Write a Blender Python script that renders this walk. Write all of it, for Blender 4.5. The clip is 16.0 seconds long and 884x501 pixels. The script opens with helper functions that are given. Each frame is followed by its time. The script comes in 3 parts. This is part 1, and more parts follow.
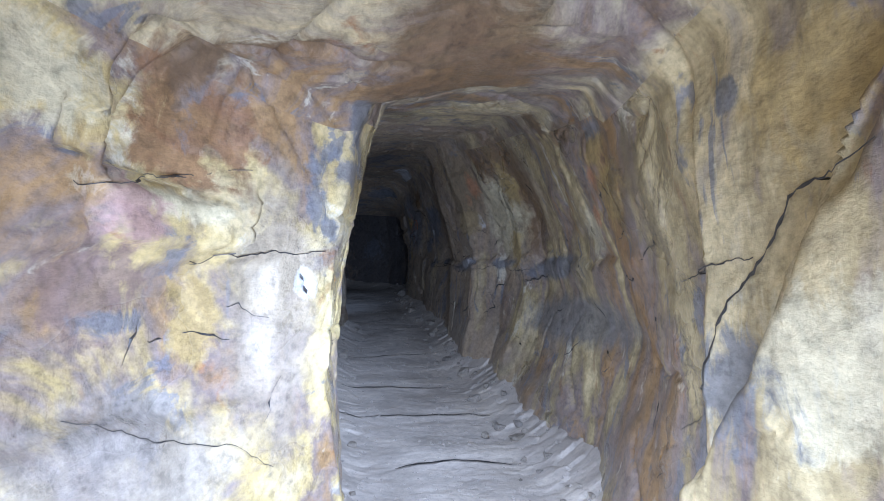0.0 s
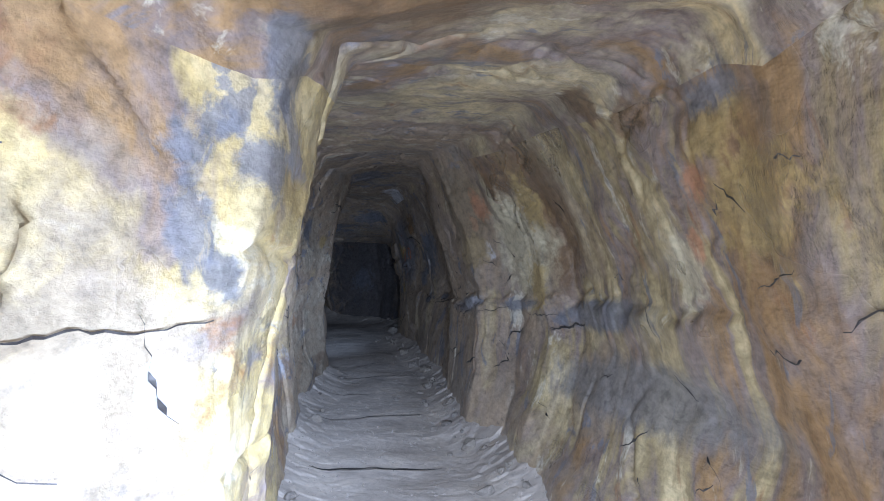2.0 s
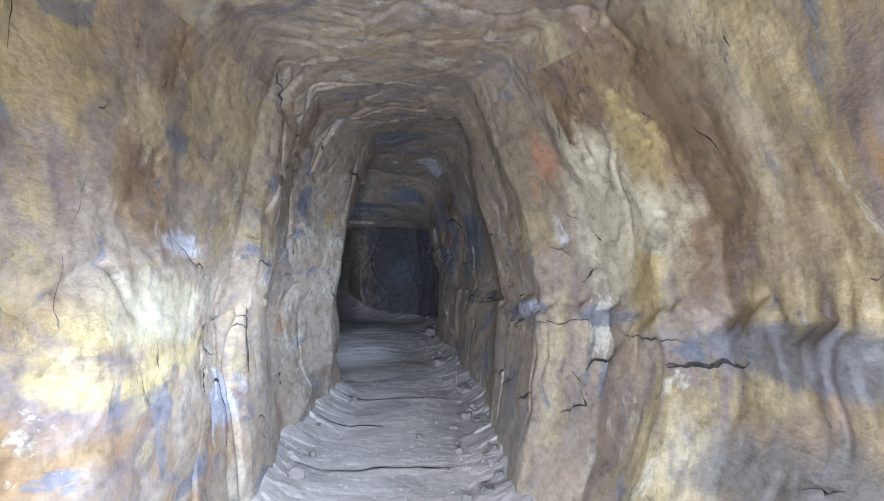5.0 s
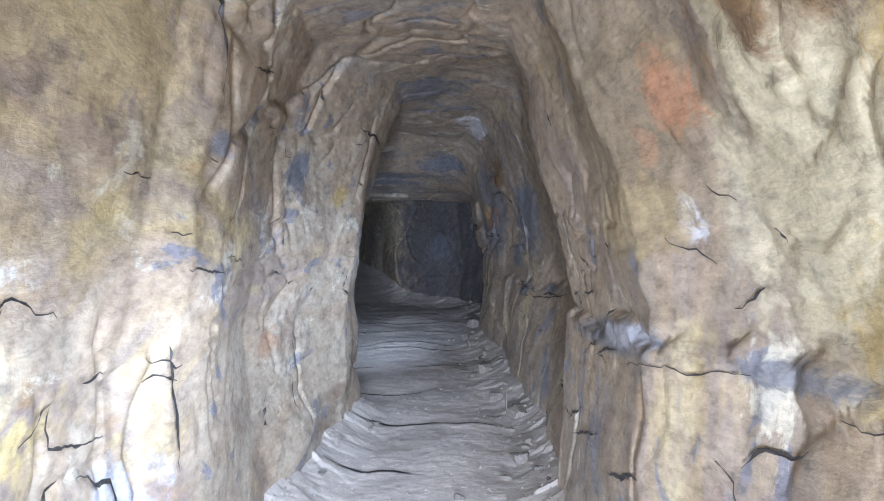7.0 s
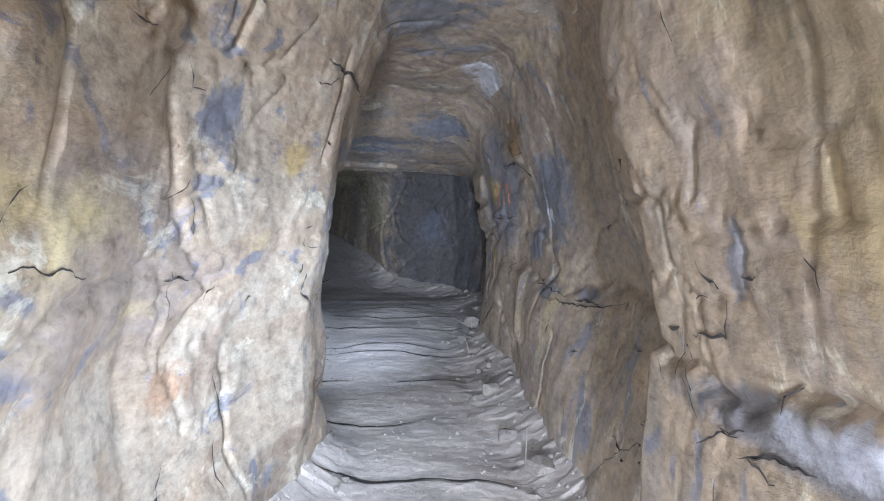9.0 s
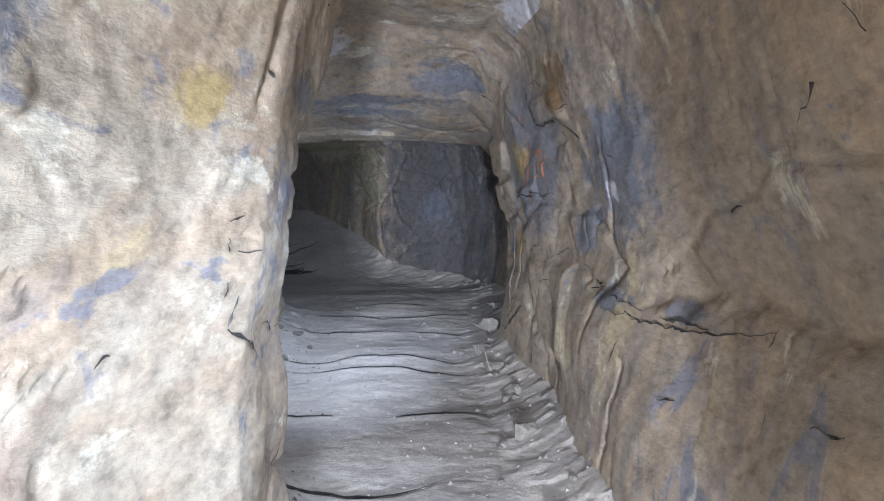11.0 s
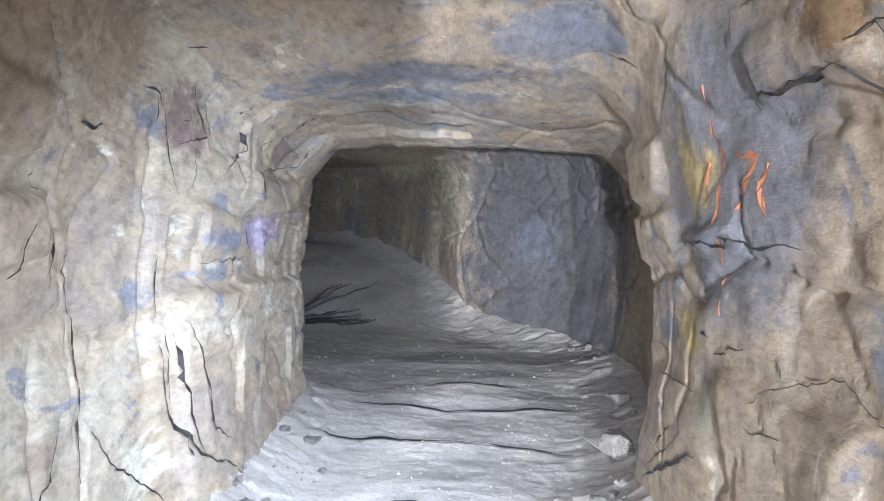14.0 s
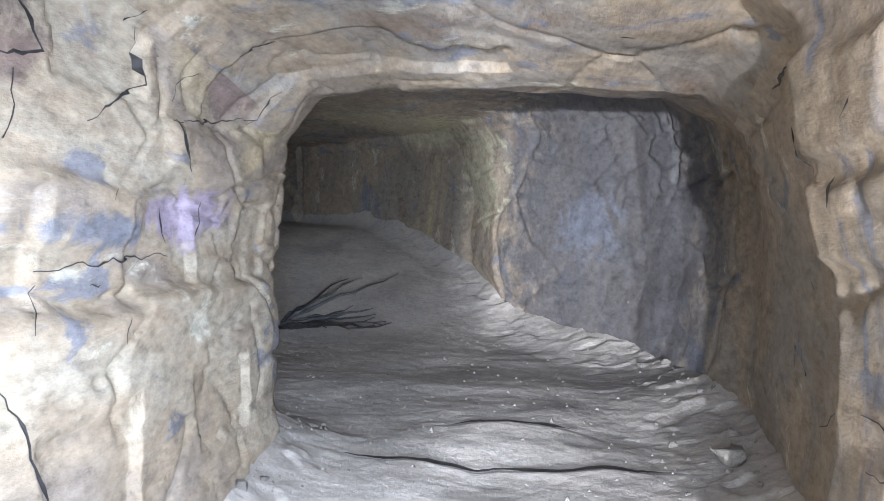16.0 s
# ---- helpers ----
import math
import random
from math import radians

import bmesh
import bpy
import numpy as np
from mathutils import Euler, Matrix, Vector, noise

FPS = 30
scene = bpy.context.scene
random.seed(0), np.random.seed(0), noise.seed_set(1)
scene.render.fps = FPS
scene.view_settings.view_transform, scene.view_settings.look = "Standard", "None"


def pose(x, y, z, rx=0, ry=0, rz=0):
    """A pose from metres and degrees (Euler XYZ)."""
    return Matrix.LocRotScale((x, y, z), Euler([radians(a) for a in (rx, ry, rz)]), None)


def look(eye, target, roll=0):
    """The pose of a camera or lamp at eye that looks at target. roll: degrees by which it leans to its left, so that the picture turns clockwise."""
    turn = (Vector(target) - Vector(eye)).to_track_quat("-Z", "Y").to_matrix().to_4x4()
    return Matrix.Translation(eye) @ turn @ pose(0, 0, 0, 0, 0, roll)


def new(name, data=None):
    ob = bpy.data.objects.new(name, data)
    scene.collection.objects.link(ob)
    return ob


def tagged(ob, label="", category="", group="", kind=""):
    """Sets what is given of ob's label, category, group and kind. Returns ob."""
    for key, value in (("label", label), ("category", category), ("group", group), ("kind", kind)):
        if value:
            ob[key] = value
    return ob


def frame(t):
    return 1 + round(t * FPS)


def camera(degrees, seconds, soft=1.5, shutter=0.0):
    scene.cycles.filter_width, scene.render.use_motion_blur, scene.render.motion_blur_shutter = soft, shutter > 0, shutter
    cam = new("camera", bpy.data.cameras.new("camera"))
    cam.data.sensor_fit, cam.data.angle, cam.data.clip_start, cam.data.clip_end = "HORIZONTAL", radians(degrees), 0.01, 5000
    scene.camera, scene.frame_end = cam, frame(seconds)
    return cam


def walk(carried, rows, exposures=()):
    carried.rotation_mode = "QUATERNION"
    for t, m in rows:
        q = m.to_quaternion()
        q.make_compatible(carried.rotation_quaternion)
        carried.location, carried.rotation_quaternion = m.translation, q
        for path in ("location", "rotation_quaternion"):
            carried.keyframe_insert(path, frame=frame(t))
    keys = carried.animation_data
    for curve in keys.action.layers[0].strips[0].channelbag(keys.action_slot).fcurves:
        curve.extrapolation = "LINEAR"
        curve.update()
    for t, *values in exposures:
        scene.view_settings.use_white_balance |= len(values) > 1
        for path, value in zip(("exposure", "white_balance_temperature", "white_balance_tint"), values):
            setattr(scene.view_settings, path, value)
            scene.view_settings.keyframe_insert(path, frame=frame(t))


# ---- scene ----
cam = camera(57.7, 16.0, soft=0.9)
METRES, EYE, TILT, LEAN, TURN = 13.0, 1.6, 0.0, 0.0, -6.0
ROWS = [
    (0.0, 0.0, 0.0, 0.0, 0.1, 2.62, 2.09),
    (0.5, -0.0015, 0.0341, 0.0059, 0.57, 2.92, 2.15),
    (1.0, -0.0017, 0.067, 0.0096, -0.27, 3.89, 2.43),
    (1.5, -0.0007, 0.1002, 0.0093, -0.35, 3.86, 2.41),
    (2.0, -0.0021, 0.1326, 0.0129, -0.28, 4.47, 2.32),
    (2.5, 0.0013, 0.1595, 0.0146, 0.17, 4.59, 2.31),
    (3.0, 0.0023, 0.1863, 0.0158, 1.85, 4.33, 1.37),
    (5.5, 0.0016, 0.3409, 0.0231, 4.26, 3.85, 0.45),
    (6.0, -0.0015, 0.3725, 0.027, 5.37, 3.43, -0.16),
    (6.5, -0.0044, 0.4038, 0.0333, 5.37, 3.04, -0.14),
    (7.0, -0.0051, 0.4372, 0.0377, 6.49, 1.88, 1.09),
    (7.5, -0.0125, 0.4671, 0.0402, 6.01, -0.09, 0.57),
    (8.0, -0.0171, 0.4984, 0.043, 5.76, 0.1, 0.2),
    (8.5, -0.0184, 0.5303, 0.0455, 5.71, 0.14, -0.55),
    (9.0, -0.0244, 0.5618, 0.0478, 5.58, 0.09, -0.33),
    (11.5, -0.0444, 0.7097, 0.0558, 5.67, -1.7, 0.54),
    (12.0, -0.0472, 0.7392, 0.0594, 5.73, -1.69, 0.27),
    (12.5, -0.0488, 0.7746, 0.0638, 8.41, 0.2, 0.69),
    (13.0, -0.0541, 0.8075, 0.0628, 8.87, 0.04, 1.07),
    (13.5, -0.059, 0.8384, 0.0639, 9.74, -0.03, 0.85),
    (14.0, -0.0601, 0.8715, 0.0673, 12.67, -0.04, -0.97),
    (14.5, -0.067, 0.903, 0.0653, 13.2, -0.13, -1.21),
    (15.0, -0.0728, 0.9296, 0.0663, 14.13, -1.17, -1.19),
    (15.5, -0.0743, 0.9572, 0.0703, 15.77, -1.55, -1.05),
    (16.0, -0.082, 0.9887, 0.0701, 15.43, -1.46, -0.48),
]
FADE = 2.6
walk(cam, [(t, pose(0, 0, EYE, TILT, LEAN, TURN) @ pose(METRES * x, METRES * y, METRES * z, 90 + pitch, roll, yaw)) for t, x, y, z, yaw, pitch, roll in ROWS],
     exposures=[(t, METRES * y / FADE * 1.4427 + float(np.interp(t, [0, 3, 5.5, 6.5, 8.5, 11.5, 13.5, 16], [0.85, 0.25, 0.35, 0.05, -0.12, -0.95, -1.05, -1.8])), 5900 + 1700 * y, 10) for t, x, y, z, yaw, pitch, roll in ROWS])

# ---- light: no daylight; one torch's beam, carried forward, stands at steps along the walk ----
world = bpy.data.worlds.new("world")
scene.world = world
world.use_nodes = True
world.node_tree.nodes["Background"].inputs[0].default_value = (0.0, 0.0, 0.0, 1)
TORCH = 75.0
for i in range(26):
    ty = -1.5 + 0.6 * i
    tx = float(np.interp(ty, [0, 2, 4.5, 6, 8, 10, 13], [0.4, 0.6, 0.6, 0.36, 0.36, 0.6, 0.5]))
    lamp = bpy.data.lights.new("torch_beam", "SPOT")
    near_end = ty > 12.2
    lamp.energy = TORCH * math.exp(-ty / FADE) * (12.0 if near_end else 1.0)
    lamp.color = (0.84 - 0.0032 * i, 0.97 + 0.003 * i, 1.26 + 0.0145 * i)
    lamp.spot_size, lamp.spot_blend, lamp.shadow_soft_size = radians(88 if near_end else 128), 1.0, 0.05
    ob = new("torch_beam", lamp)
    eye = Vector((tx - 0.15, ty, 0.09 * ty + 1.3))
    ob.matrix_world = look(eye, eye + Vector((-0.52, 1, -0.27)) if near_end else eye + Vector((-0.12 - 0.06 * min(11, max(0, ty)), 1, -0.38 - 0.03 * min(11, max(0, ty)))))

# ---- noise on arrays ----
def hash3(ix, iy, iz, k):
    with np.errstate(over="ignore"):
        h = (ix.astype(np.uint32) * np.uint32(374761393) + iy.astype(np.uint32) * np.uint32(668265263)
             + iz.astype(np.uint32) * np.uint32(2246822519) + np.uint32(k * 3266489917 % 4294967296))
        h = (h ^ (h >> np.uint32(13))) * np.uint32(1274126177)
        h = (h ^ (h >> np.uint32(16))) * np.uint32(2654435761)
        h = h ^ (h >> np.uint32(15))
    return h.astype(np.float64) / 4294967295.0


def value(p, k):
    i = np.floor(p).astype(np.int64)
    f = p - i
    f = f * f * f * (f * (f * 6 - 15) + 10)
    out = 0
    for a in (0, 1):
        for b in (0, 1):
            for c in (0, 1):
                w = (f[:, 0] if a else 1 - f[:, 0]) * (f[:, 1] if b else 1 - f[:, 1]) * (f[:, 2] if c else 1 - f[:, 2])
                out = out + w * hash3(i[:, 0] + a, i[:, 1] + b, i[:, 2] + c, k)
    return out * 2 - 1


def fbm(p, k, octaves=4, gain=0.5):
    out, amp = 0, 1.0
    for o in range(octaves):
        out = out + amp * value(p * 2.03 ** o + o * 7.3, k + o)
        amp *= gain
    return out


def cells(p, k):
    """Offset of the nearest cell, the way to its heart, its hash, and the gap to the next nearest."""
    i = np.floor(p).astype(np.int64)
    n = len(p)
    d1, d2 = np.full(n, 9.0), np.full(n, 9.0)
    heart, tag = np.zeros((n, 3)), np.zeros(n)
    for a in (-1, 0, 1):
        for b in (-1, 0, 1):
            for c in (-1, 0, 1):
                ix, iy, iz = i[:, 0] + a, i[:, 1] + b, i[:, 2] + c
                q = np.stack([ix + 0.1 + 0.8 * hash3(ix, iy, iz, k), iy + 0.1 + 0.8 * hash3(ix, iy, iz, k + 1), iz + 0.1 + 0.8 * hash3(ix, iy, iz, k + 2)], 1) - p
                d = np.sqrt((q * q).sum(1))
                near = d < d1
                d2 = np.where(near, d1, np.minimum(d2, d))
                d1 = np.where(near, d, d1)
                heart[near] = q[near]
                tag[near] = hash3(ix, iy, iz, k + 3)[near]
    return heart, tag, d2 - d1


def facets(p, k, tilt):
    """Broken rock: each cell a flat, tilted face at a depth of its own, with the joints between. Runs about -1 to 1."""
    heart, tag, gap = cells(p, k)
    u, v, w = (tag * 97.31) % 1 - 0.5, (tag * 571.7) % 1 - 0.5, (tag * 1931.3) % 1 - 0.5
    return (tag - 0.5) * 1.2 - tilt * (heart[:, 0] * u + heart[:, 1] * v + heart[:, 2] * w) * 2, gap, (tag * 37.7) % 1


# ---- materials ----
class Nodes:
    def __init__(self, name):
        self.mat = bpy.data.materials.new(name)
        self.mat.use_nodes = True
        self.tree = self.mat.node_tree
        self.shader = self.tree.nodes["Principled BSDF"]
        self.place = self.add("ShaderNodeTexCoord").outputs["Object"]
        self.grain = self.stretch((1.0, 0.5, 1.0))

    def add(self, kind, **values):
        n = self.tree.nodes.new(kind)
        for key, val in values.items():
            n.inputs[key.replace("_", " ")].default_value = val
        return n

    def link(self, a, b):
        self.tree.links.new(a, b)

    def stretch(self, scale, turn=(0, 0, 0)):
        m = self.add("ShaderNodeMapping")
        m.inputs["Scale"].default_value, m.inputs["Rotation"].default_value = scale, [radians(a) for a in turn]
        self.link(self.place, m.inputs["Vector"])
        return m.outputs[0]

    def noise(self, where, scale, detail=5, rough=0.6, warp=0.0):
        n = self.add("ShaderNodeTexNoise", Scale=scale, Detail=detail, Roughness=rough, Distortion=warp)
        self.link(where, n.inputs["Vector"])
        return n.outputs["Fac"]

    def ridges(self, where, scale):
        n = self.add("ShaderNodeTexNoise", Scale=scale, Detail=3.5, Roughness=0.55, Distortion=0.5)
        n.noise_type, n.normalize = "RIDGED_MULTIFRACTAL", True
        self.link(where, n.inputs["Vector"])
        return n.outputs["Fac"]

    def ramp(self, fac, stops, interpolation="LINEAR"):
        r = self.add("ShaderNodeValToRGB")
        r.color_ramp.interpolation = interpolation
        e = r.color_ramp.elements
        while len(e) < len(stops):
            e.new(0.5)
        for el, (at, col) in zip(e, stops):
            el.position = at
            el.color = (col, col, col, 1) if isinstance(col, (int, float)) else (*col, 1)
        self.link(fac, r.inputs[0])
        return r.outputs[0]

    def mix(self, fac, a, b, how="MIX"):
        m = self.tree.nodes.new("ShaderNodeMix")
        m.data_type, m.blend_type = "RGBA", how
        for sock, val in ((m.inputs[0], fac), (m.inputs[6], a), (m.inputs[7], b)):
            if isinstance(val, (int, float)):
                sock.default_value = val
            elif isinstance(val, tuple):
                sock.default_value = (*val, 1)
            else:
                self.link(val, sock)
        return m.outputs[2]

    def math(self, op, a, b=0.0):
        m = self.tree.nodes.new("ShaderNodeMath")
        m.operation = op
        for sock, val in zip(m.inputs, (a, b)):
            if isinstance(val, (int, float)):
                sock.default_value = val
            else:
                self.link(val, sock)
        return m.outputs[0]

    def along(self, start, end):
        """0 to 1 between two places along the drift."""
        s = self.add("ShaderNodeSeparateXYZ")
        self.link(self.place, s.inputs[0])
        m = self.tree.nodes.new("ShaderNodeMapRange")
        self.link(s.outputs[1], m.inputs[0])
        m.inputs[1].default_value, m.inputs[2].default_value = start, end
        return m.outputs[0]

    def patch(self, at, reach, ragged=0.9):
        """A patch of colour, stain or painted dimness, of its own shape round a place."""
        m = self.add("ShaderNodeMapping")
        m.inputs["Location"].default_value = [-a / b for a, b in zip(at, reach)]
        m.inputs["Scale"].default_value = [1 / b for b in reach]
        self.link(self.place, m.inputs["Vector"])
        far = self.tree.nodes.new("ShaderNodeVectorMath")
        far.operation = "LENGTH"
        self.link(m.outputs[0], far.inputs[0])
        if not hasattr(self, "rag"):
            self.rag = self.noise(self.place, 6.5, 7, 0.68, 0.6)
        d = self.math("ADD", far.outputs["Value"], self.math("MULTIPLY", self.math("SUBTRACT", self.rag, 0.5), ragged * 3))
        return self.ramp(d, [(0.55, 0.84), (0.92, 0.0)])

    def bump(self, height, strength, distance, under=None):
        b = self.add("ShaderNodeBump", Strength=strength, Distance=distance)
        self.link(height, b.inputs["Height"])
        if under:
            self.link(under, b.inputs["Normal"])
        return b.outputs[0]

    def done(self, colour, rough, normal=None, specular=0.5):
        for name, val in (("Base Color", colour), ("Roughness", rough), ("Normal", normal)):
            if val is None:
                continue
            if isinstance(val, (int, float)):
                self.shader.inputs[name].default_value = val
            else:
                self.link(val, self.shader.inputs[name])
        self.shader.inputs["Specular IOR Level"].default_value = specular
        return self.mat


def rock(name, grain, streak, dull, rich, wet, stains=()):
    """Weathered, stained mine rock. streak: scale and turn of the bands; rich: ochre ground colour near the entry, dull: clay-brown farther in."""
    n = Nodes(name)
    bands = n.stretch(*streak)
    big = n.noise(bands, 1.3, 6, 0.62, 0.6)
    mid = n.noise(bands, 4.5, 6, 0.65, 0.9)
    blot = n.noise(n.grain, 2.1, 4, 0.6, 0.5)
    fine = n.noise(n.grain, 38, 6, 0.7)
    ochre = n.ramp(big, [(0.30, (0.15, 0.085, 0.045)), (0.40, (0.33, 0.21, 0.10)), (0.47, (0.24, 0.19, 0.17)), (0.53, rich), (0.62, (0.58, 0.48, 0.28)), (0.72, (0.25, 0.22, 0.21))])
    clay = n.ramp(big, [(0.30, (0.24, 0.17, 0.12)), (0.42, dull), (0.52, (0.38, 0.29, 0.20)), (0.60, (0.30, 0.24, 0.19)), (0.70, (0.46, 0.36, 0.22))])
    where = n.math("ADD", n.along(3.0, 12.0), n.math("MULTIPLY", n.math("SUBTRACT", blot, 0.5), 1.6))
    where = n.ramp(where, [(0.30, 0.0), (0.62, 1.0)])
    col = n.mix(where, ochre, clay)
    rust = n.ramp(mid, [(0.60, 0.0), (0.72, 0.75)])
    col = n.mix(n.math("MULTIPLY", rust, n.math("SUBTRACT", 1.1, where)), col, (0.30, 0.145, 0.06))
    slate = n.ramp(n.noise(bands, 2.9, 5, 0.6, 1.2), [(0.595, 0.0), (0.635, 0.75)])
    col = n.mix(slate, col, (0.175, 0.185, 0.22))
    pale = n.ramp(n.noise(bands, 3.3, 6, 0.7, 0.4), [(0.60, 0.0), (0.65, 0.65)])
    col = n.mix(pale, col, (0.62, 0.58, 0.46))
    # mineral stains, and on right wall and roof the painted dimness far in
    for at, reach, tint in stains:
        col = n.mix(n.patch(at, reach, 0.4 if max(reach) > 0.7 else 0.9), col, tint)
    pits = n.ramp(n.noise(n.grain, 17, 4, 0.65), [(0.34, 0.7), (0.44, 0.96), (0.52, 1.0), (0.66, 1.15)])
    col = n.mix(1.0, col, pits, "MULTIPLY")
    speck = n.ramp(fine, [(0.36, 0.78), (0.5, 1.0), (0.64, 1.15)])
    col = n.mix(0.9, col, speck, "MULTIPLY")
    damp = n.ramp(n.noise(n.grain, 1.7, 3, 0.5), [(0.42, 0.0), (0.60, 1.0)])
    damp = n.math("MULTIPLY", damp, n.math("SUBTRACT", 1.0, n.math("MULTIPLY", where, 0.65)))
    rough = n.math("SUBTRACT", 0.80, n.math("MULTIPLY", damp, wet))
    nrm = n.bump(n.noise(n.grain, 7, 10, 0.68), 0.55, 0.035)
    nrm = n.bump(n.ridges(n.grain, 5.0), 0.5, 0.028, nrm)
    nrm = n.bump(n.noise(n.place, 60, 5, 0.75), 0.2, 0.008 * grain, nrm)
    n.link(n.math("MULTIPLY", damp, 0.9), n.shader.inputs["Coat Weight"])
    n.shader.inputs["Coat Roughness"].default_value = 0.2
    n.link(n.bump(n.noise(n.place, 55, 3, 0.6), 1.0, 0.008, nrm), n.shader.inputs["Coat Normal"])
    return n.done(col, rough, nrm, 0.5)


SLATE, CHALK, RUST, OCHRE, CLAY = (0.165, 0.172, 0.195), (0.60, 0.60, 0.62), (0.24, 0.125, 0.06), (0.42, 0.31, 0.13), (0.42, 0.38, 0.33)
CREAM, PINK, MAROON, BROWN, ORANGE, FAR_DIM, MAUVE = (0.56, 0.50, 0.34), (0.38, 0.24, 0.21), (0.21, 0.145, 0.125), (0.17, 0.10, 0.045), (0.44, 0.22, 0.12), (0.085, 0.086, 0.095), (0.36, 0.29, 0.37)
WARM, JAMB, SOIL, BLOOM, TAN = (0.52, 0.42, 0.24), (0.32, 0.27, 0.21), (0.30, 0.27, 0.24), (0.42, 0.43, 0.47), (0.24, 0.185, 0.115)
LEFT_STAINS, RIGHT_STAINS_DIM, ROOF_STAINS_DIM = [], [], []


def stain_or_dim(walls, at, reach, tint):
    for wall in walls:
        wall.append((at, reach, tint))


stain_or_dim((LEFT_STAINS,), (-0.3, 3.15, 1.5), (0.3, 0.4, 0.72), JAMB)
stain_or_dim((RIGHT_STAINS_DIM, ROOF_STAINS_DIM), (1.2, 8.35, 2.65), (0.5, 0.75, 0.6), TAN)
stain_or_dim((ROOF_STAINS_DIM, RIGHT_STAINS_DIM,), (1.4, 6.85, 2.45), (0.80, 0.78, 0.75), BROWN)
# dark slate, deepened so the torch's fall-off at the far end is in the colour
stain_or_dim((ROOF_STAINS_DIM, RIGHT_STAINS_DIM,), (0.7, 18.9, 2.5), (1.70, 1.90, 2.20), FAR_DIM)
stain_or_dim((ROOF_STAINS_DIM, LEFT_STAINS,), (-0.56, 2.76, 2.16), (0.26, 0.61, 0.26), RUST)
stain_or_dim((ROOF_STAINS_DIM, LEFT_STAINS,), (-0.51, 2.7, 2.36), (0.10, 0.12, 0.30), SLATE)
stain_or_dim((LEFT_STAINS,), (-0.56, 2.5, 1.9), (0.26, 0.56, 0.08), CREAM)
stain_or_dim((LEFT_STAINS,), (-0.62, 2.33, 1.85), (0.14, 0.30, 0.13), PINK)
stain_or_dim((LEFT_STAINS,), (-0.76, 2.41, 1.65), (0.14, 0.42, 0.20), MAROON)
stain_or_dim((ROOF_STAINS_DIM, LEFT_STAINS,), (-0.45, 2.68, 2.46), (0.48, 0.13, 0.30), BROWN)
stain_or_dim((LEFT_STAINS,), (-0.73, 2.48, 1.53), (0.11, 0.23, 0.05), SLATE)
stain_or_dim((LEFT_STAINS,), (-0.58, 2.87, 1.53), (0.14, 0.23, 0.21), OCHRE)
stain_or_dim((LEFT_STAINS,), (-0.69, 2.17, 2.04), (0.14, 0.13, 0.07), OCHRE)
stain_or_dim((LEFT_STAINS,), (-0.7, 2.3, 1.05), (0.50, 0.90, 0.36), SOIL)
stain_or_dim((LEFT_STAINS,), (-0.73, 1.97, 2.14), (0.14, 0.36, 0.16), CREAM)
stain_or_dim((LEFT_STAINS,), (-0.17, 3.33, 1.99), (0.07, 0.11, 0.18), SLATE)
stain_or_dim((ROOF_STAINS_DIM, RIGHT_STAINS_DIM,), (0.39, 3.11, 2.44), (0.43, 1.40, 0.30), BROWN)
stain_or_dim((ROOF_STAINS_DIM, RIGHT_STAINS_DIM,), (0.96, 1.59, 2.0), (0.30, 0.43, 0.18), OCHRE)
stain_or_dim((RIGHT_STAINS_DIM,), (0.98, 2.01, 2.09), (0.30, 0.17, 0.06), SLATE)
stain_or_dim((RIGHT_STAINS_DIM,), (0.9, 1.51, 1.42), (0.30, 0.66, 0.23), CREAM)
stain_or_dim((RIGHT_STAINS_DIM,), (1.02, 2.06, 1.31), (0.30, 0.48, 0.18), SLATE)
stain_or_dim((LEFT_STAINS,), (-0.16, 3.31, 2.11), (0.07, 0.15, 0.06), SLATE)
stain_or_dim((LEFT_STAINS,), (-0.11, 3.37, 2.18), (0.06, 0.15, 0.06), SLATE)
stain_or_dim((LEFT_STAINS,), (-0.01, 3.59, 2.11), (0.14, 0.33, 0.08), SLATE)
stain_or_dim((ROOF_STAINS_DIM, LEFT_STAINS,), (0.03, 3.48, 2.32), (0.06, 0.18, 0.30), SLATE)
stain_or_dim((LEFT_STAINS,), (-0.11, 3.45, 1.87), (0.06, 0.15, 0.06), SLATE)
stain_or_dim((LEFT_STAINS,), (-0.22, 3.36, 1.63), (0.06, 0.15, 0.07), CHALK)
stain_or_dim((LEFT_STAINS,), (0.01, 3.92, 2.09), (0.30, 0.35, 0.06), OCHRE)
stain_or_dim((ROOF_STAINS_DIM, RIGHT_STAINS_DIM,), (1.2, 4.58, 2.45), (0.30, 0.23, 0.08), BROWN)
stain_or_dim((ROOF_STAINS_DIM, RIGHT_STAINS_DIM,), (1.11, 4.91, 2.62), (0.09, 0.35, 0.30), BROWN)
stain_or_dim((RIGHT_STAINS_DIM,), (1.27, 4.19, 2.16), (0.30, 0.16, 0.08), ORANGE)
stain_or_dim((RIGHT_STAINS_DIM,), (1.34, 4.38, 1.97), (0.30, 0.10, 0.08), ORANGE)
stain_or_dim((ROOF_STAINS_DIM, RIGHT_STAINS_DIM,), (1.17, 3.83, 2.34), (0.30, 0.29, 0.09), SLATE)
stain_or_dim((RIGHT_STAINS_DIM,), (1.23, 3.75, 2.02), (0.30, 0.51, 0.21), OCHRE)
stain_or_dim((ROOF_STAINS_DIM, RIGHT_STAINS_DIM,), (1.2, 3.93, 2.26), (0.30, 0.35, 0.09), OCHRE)
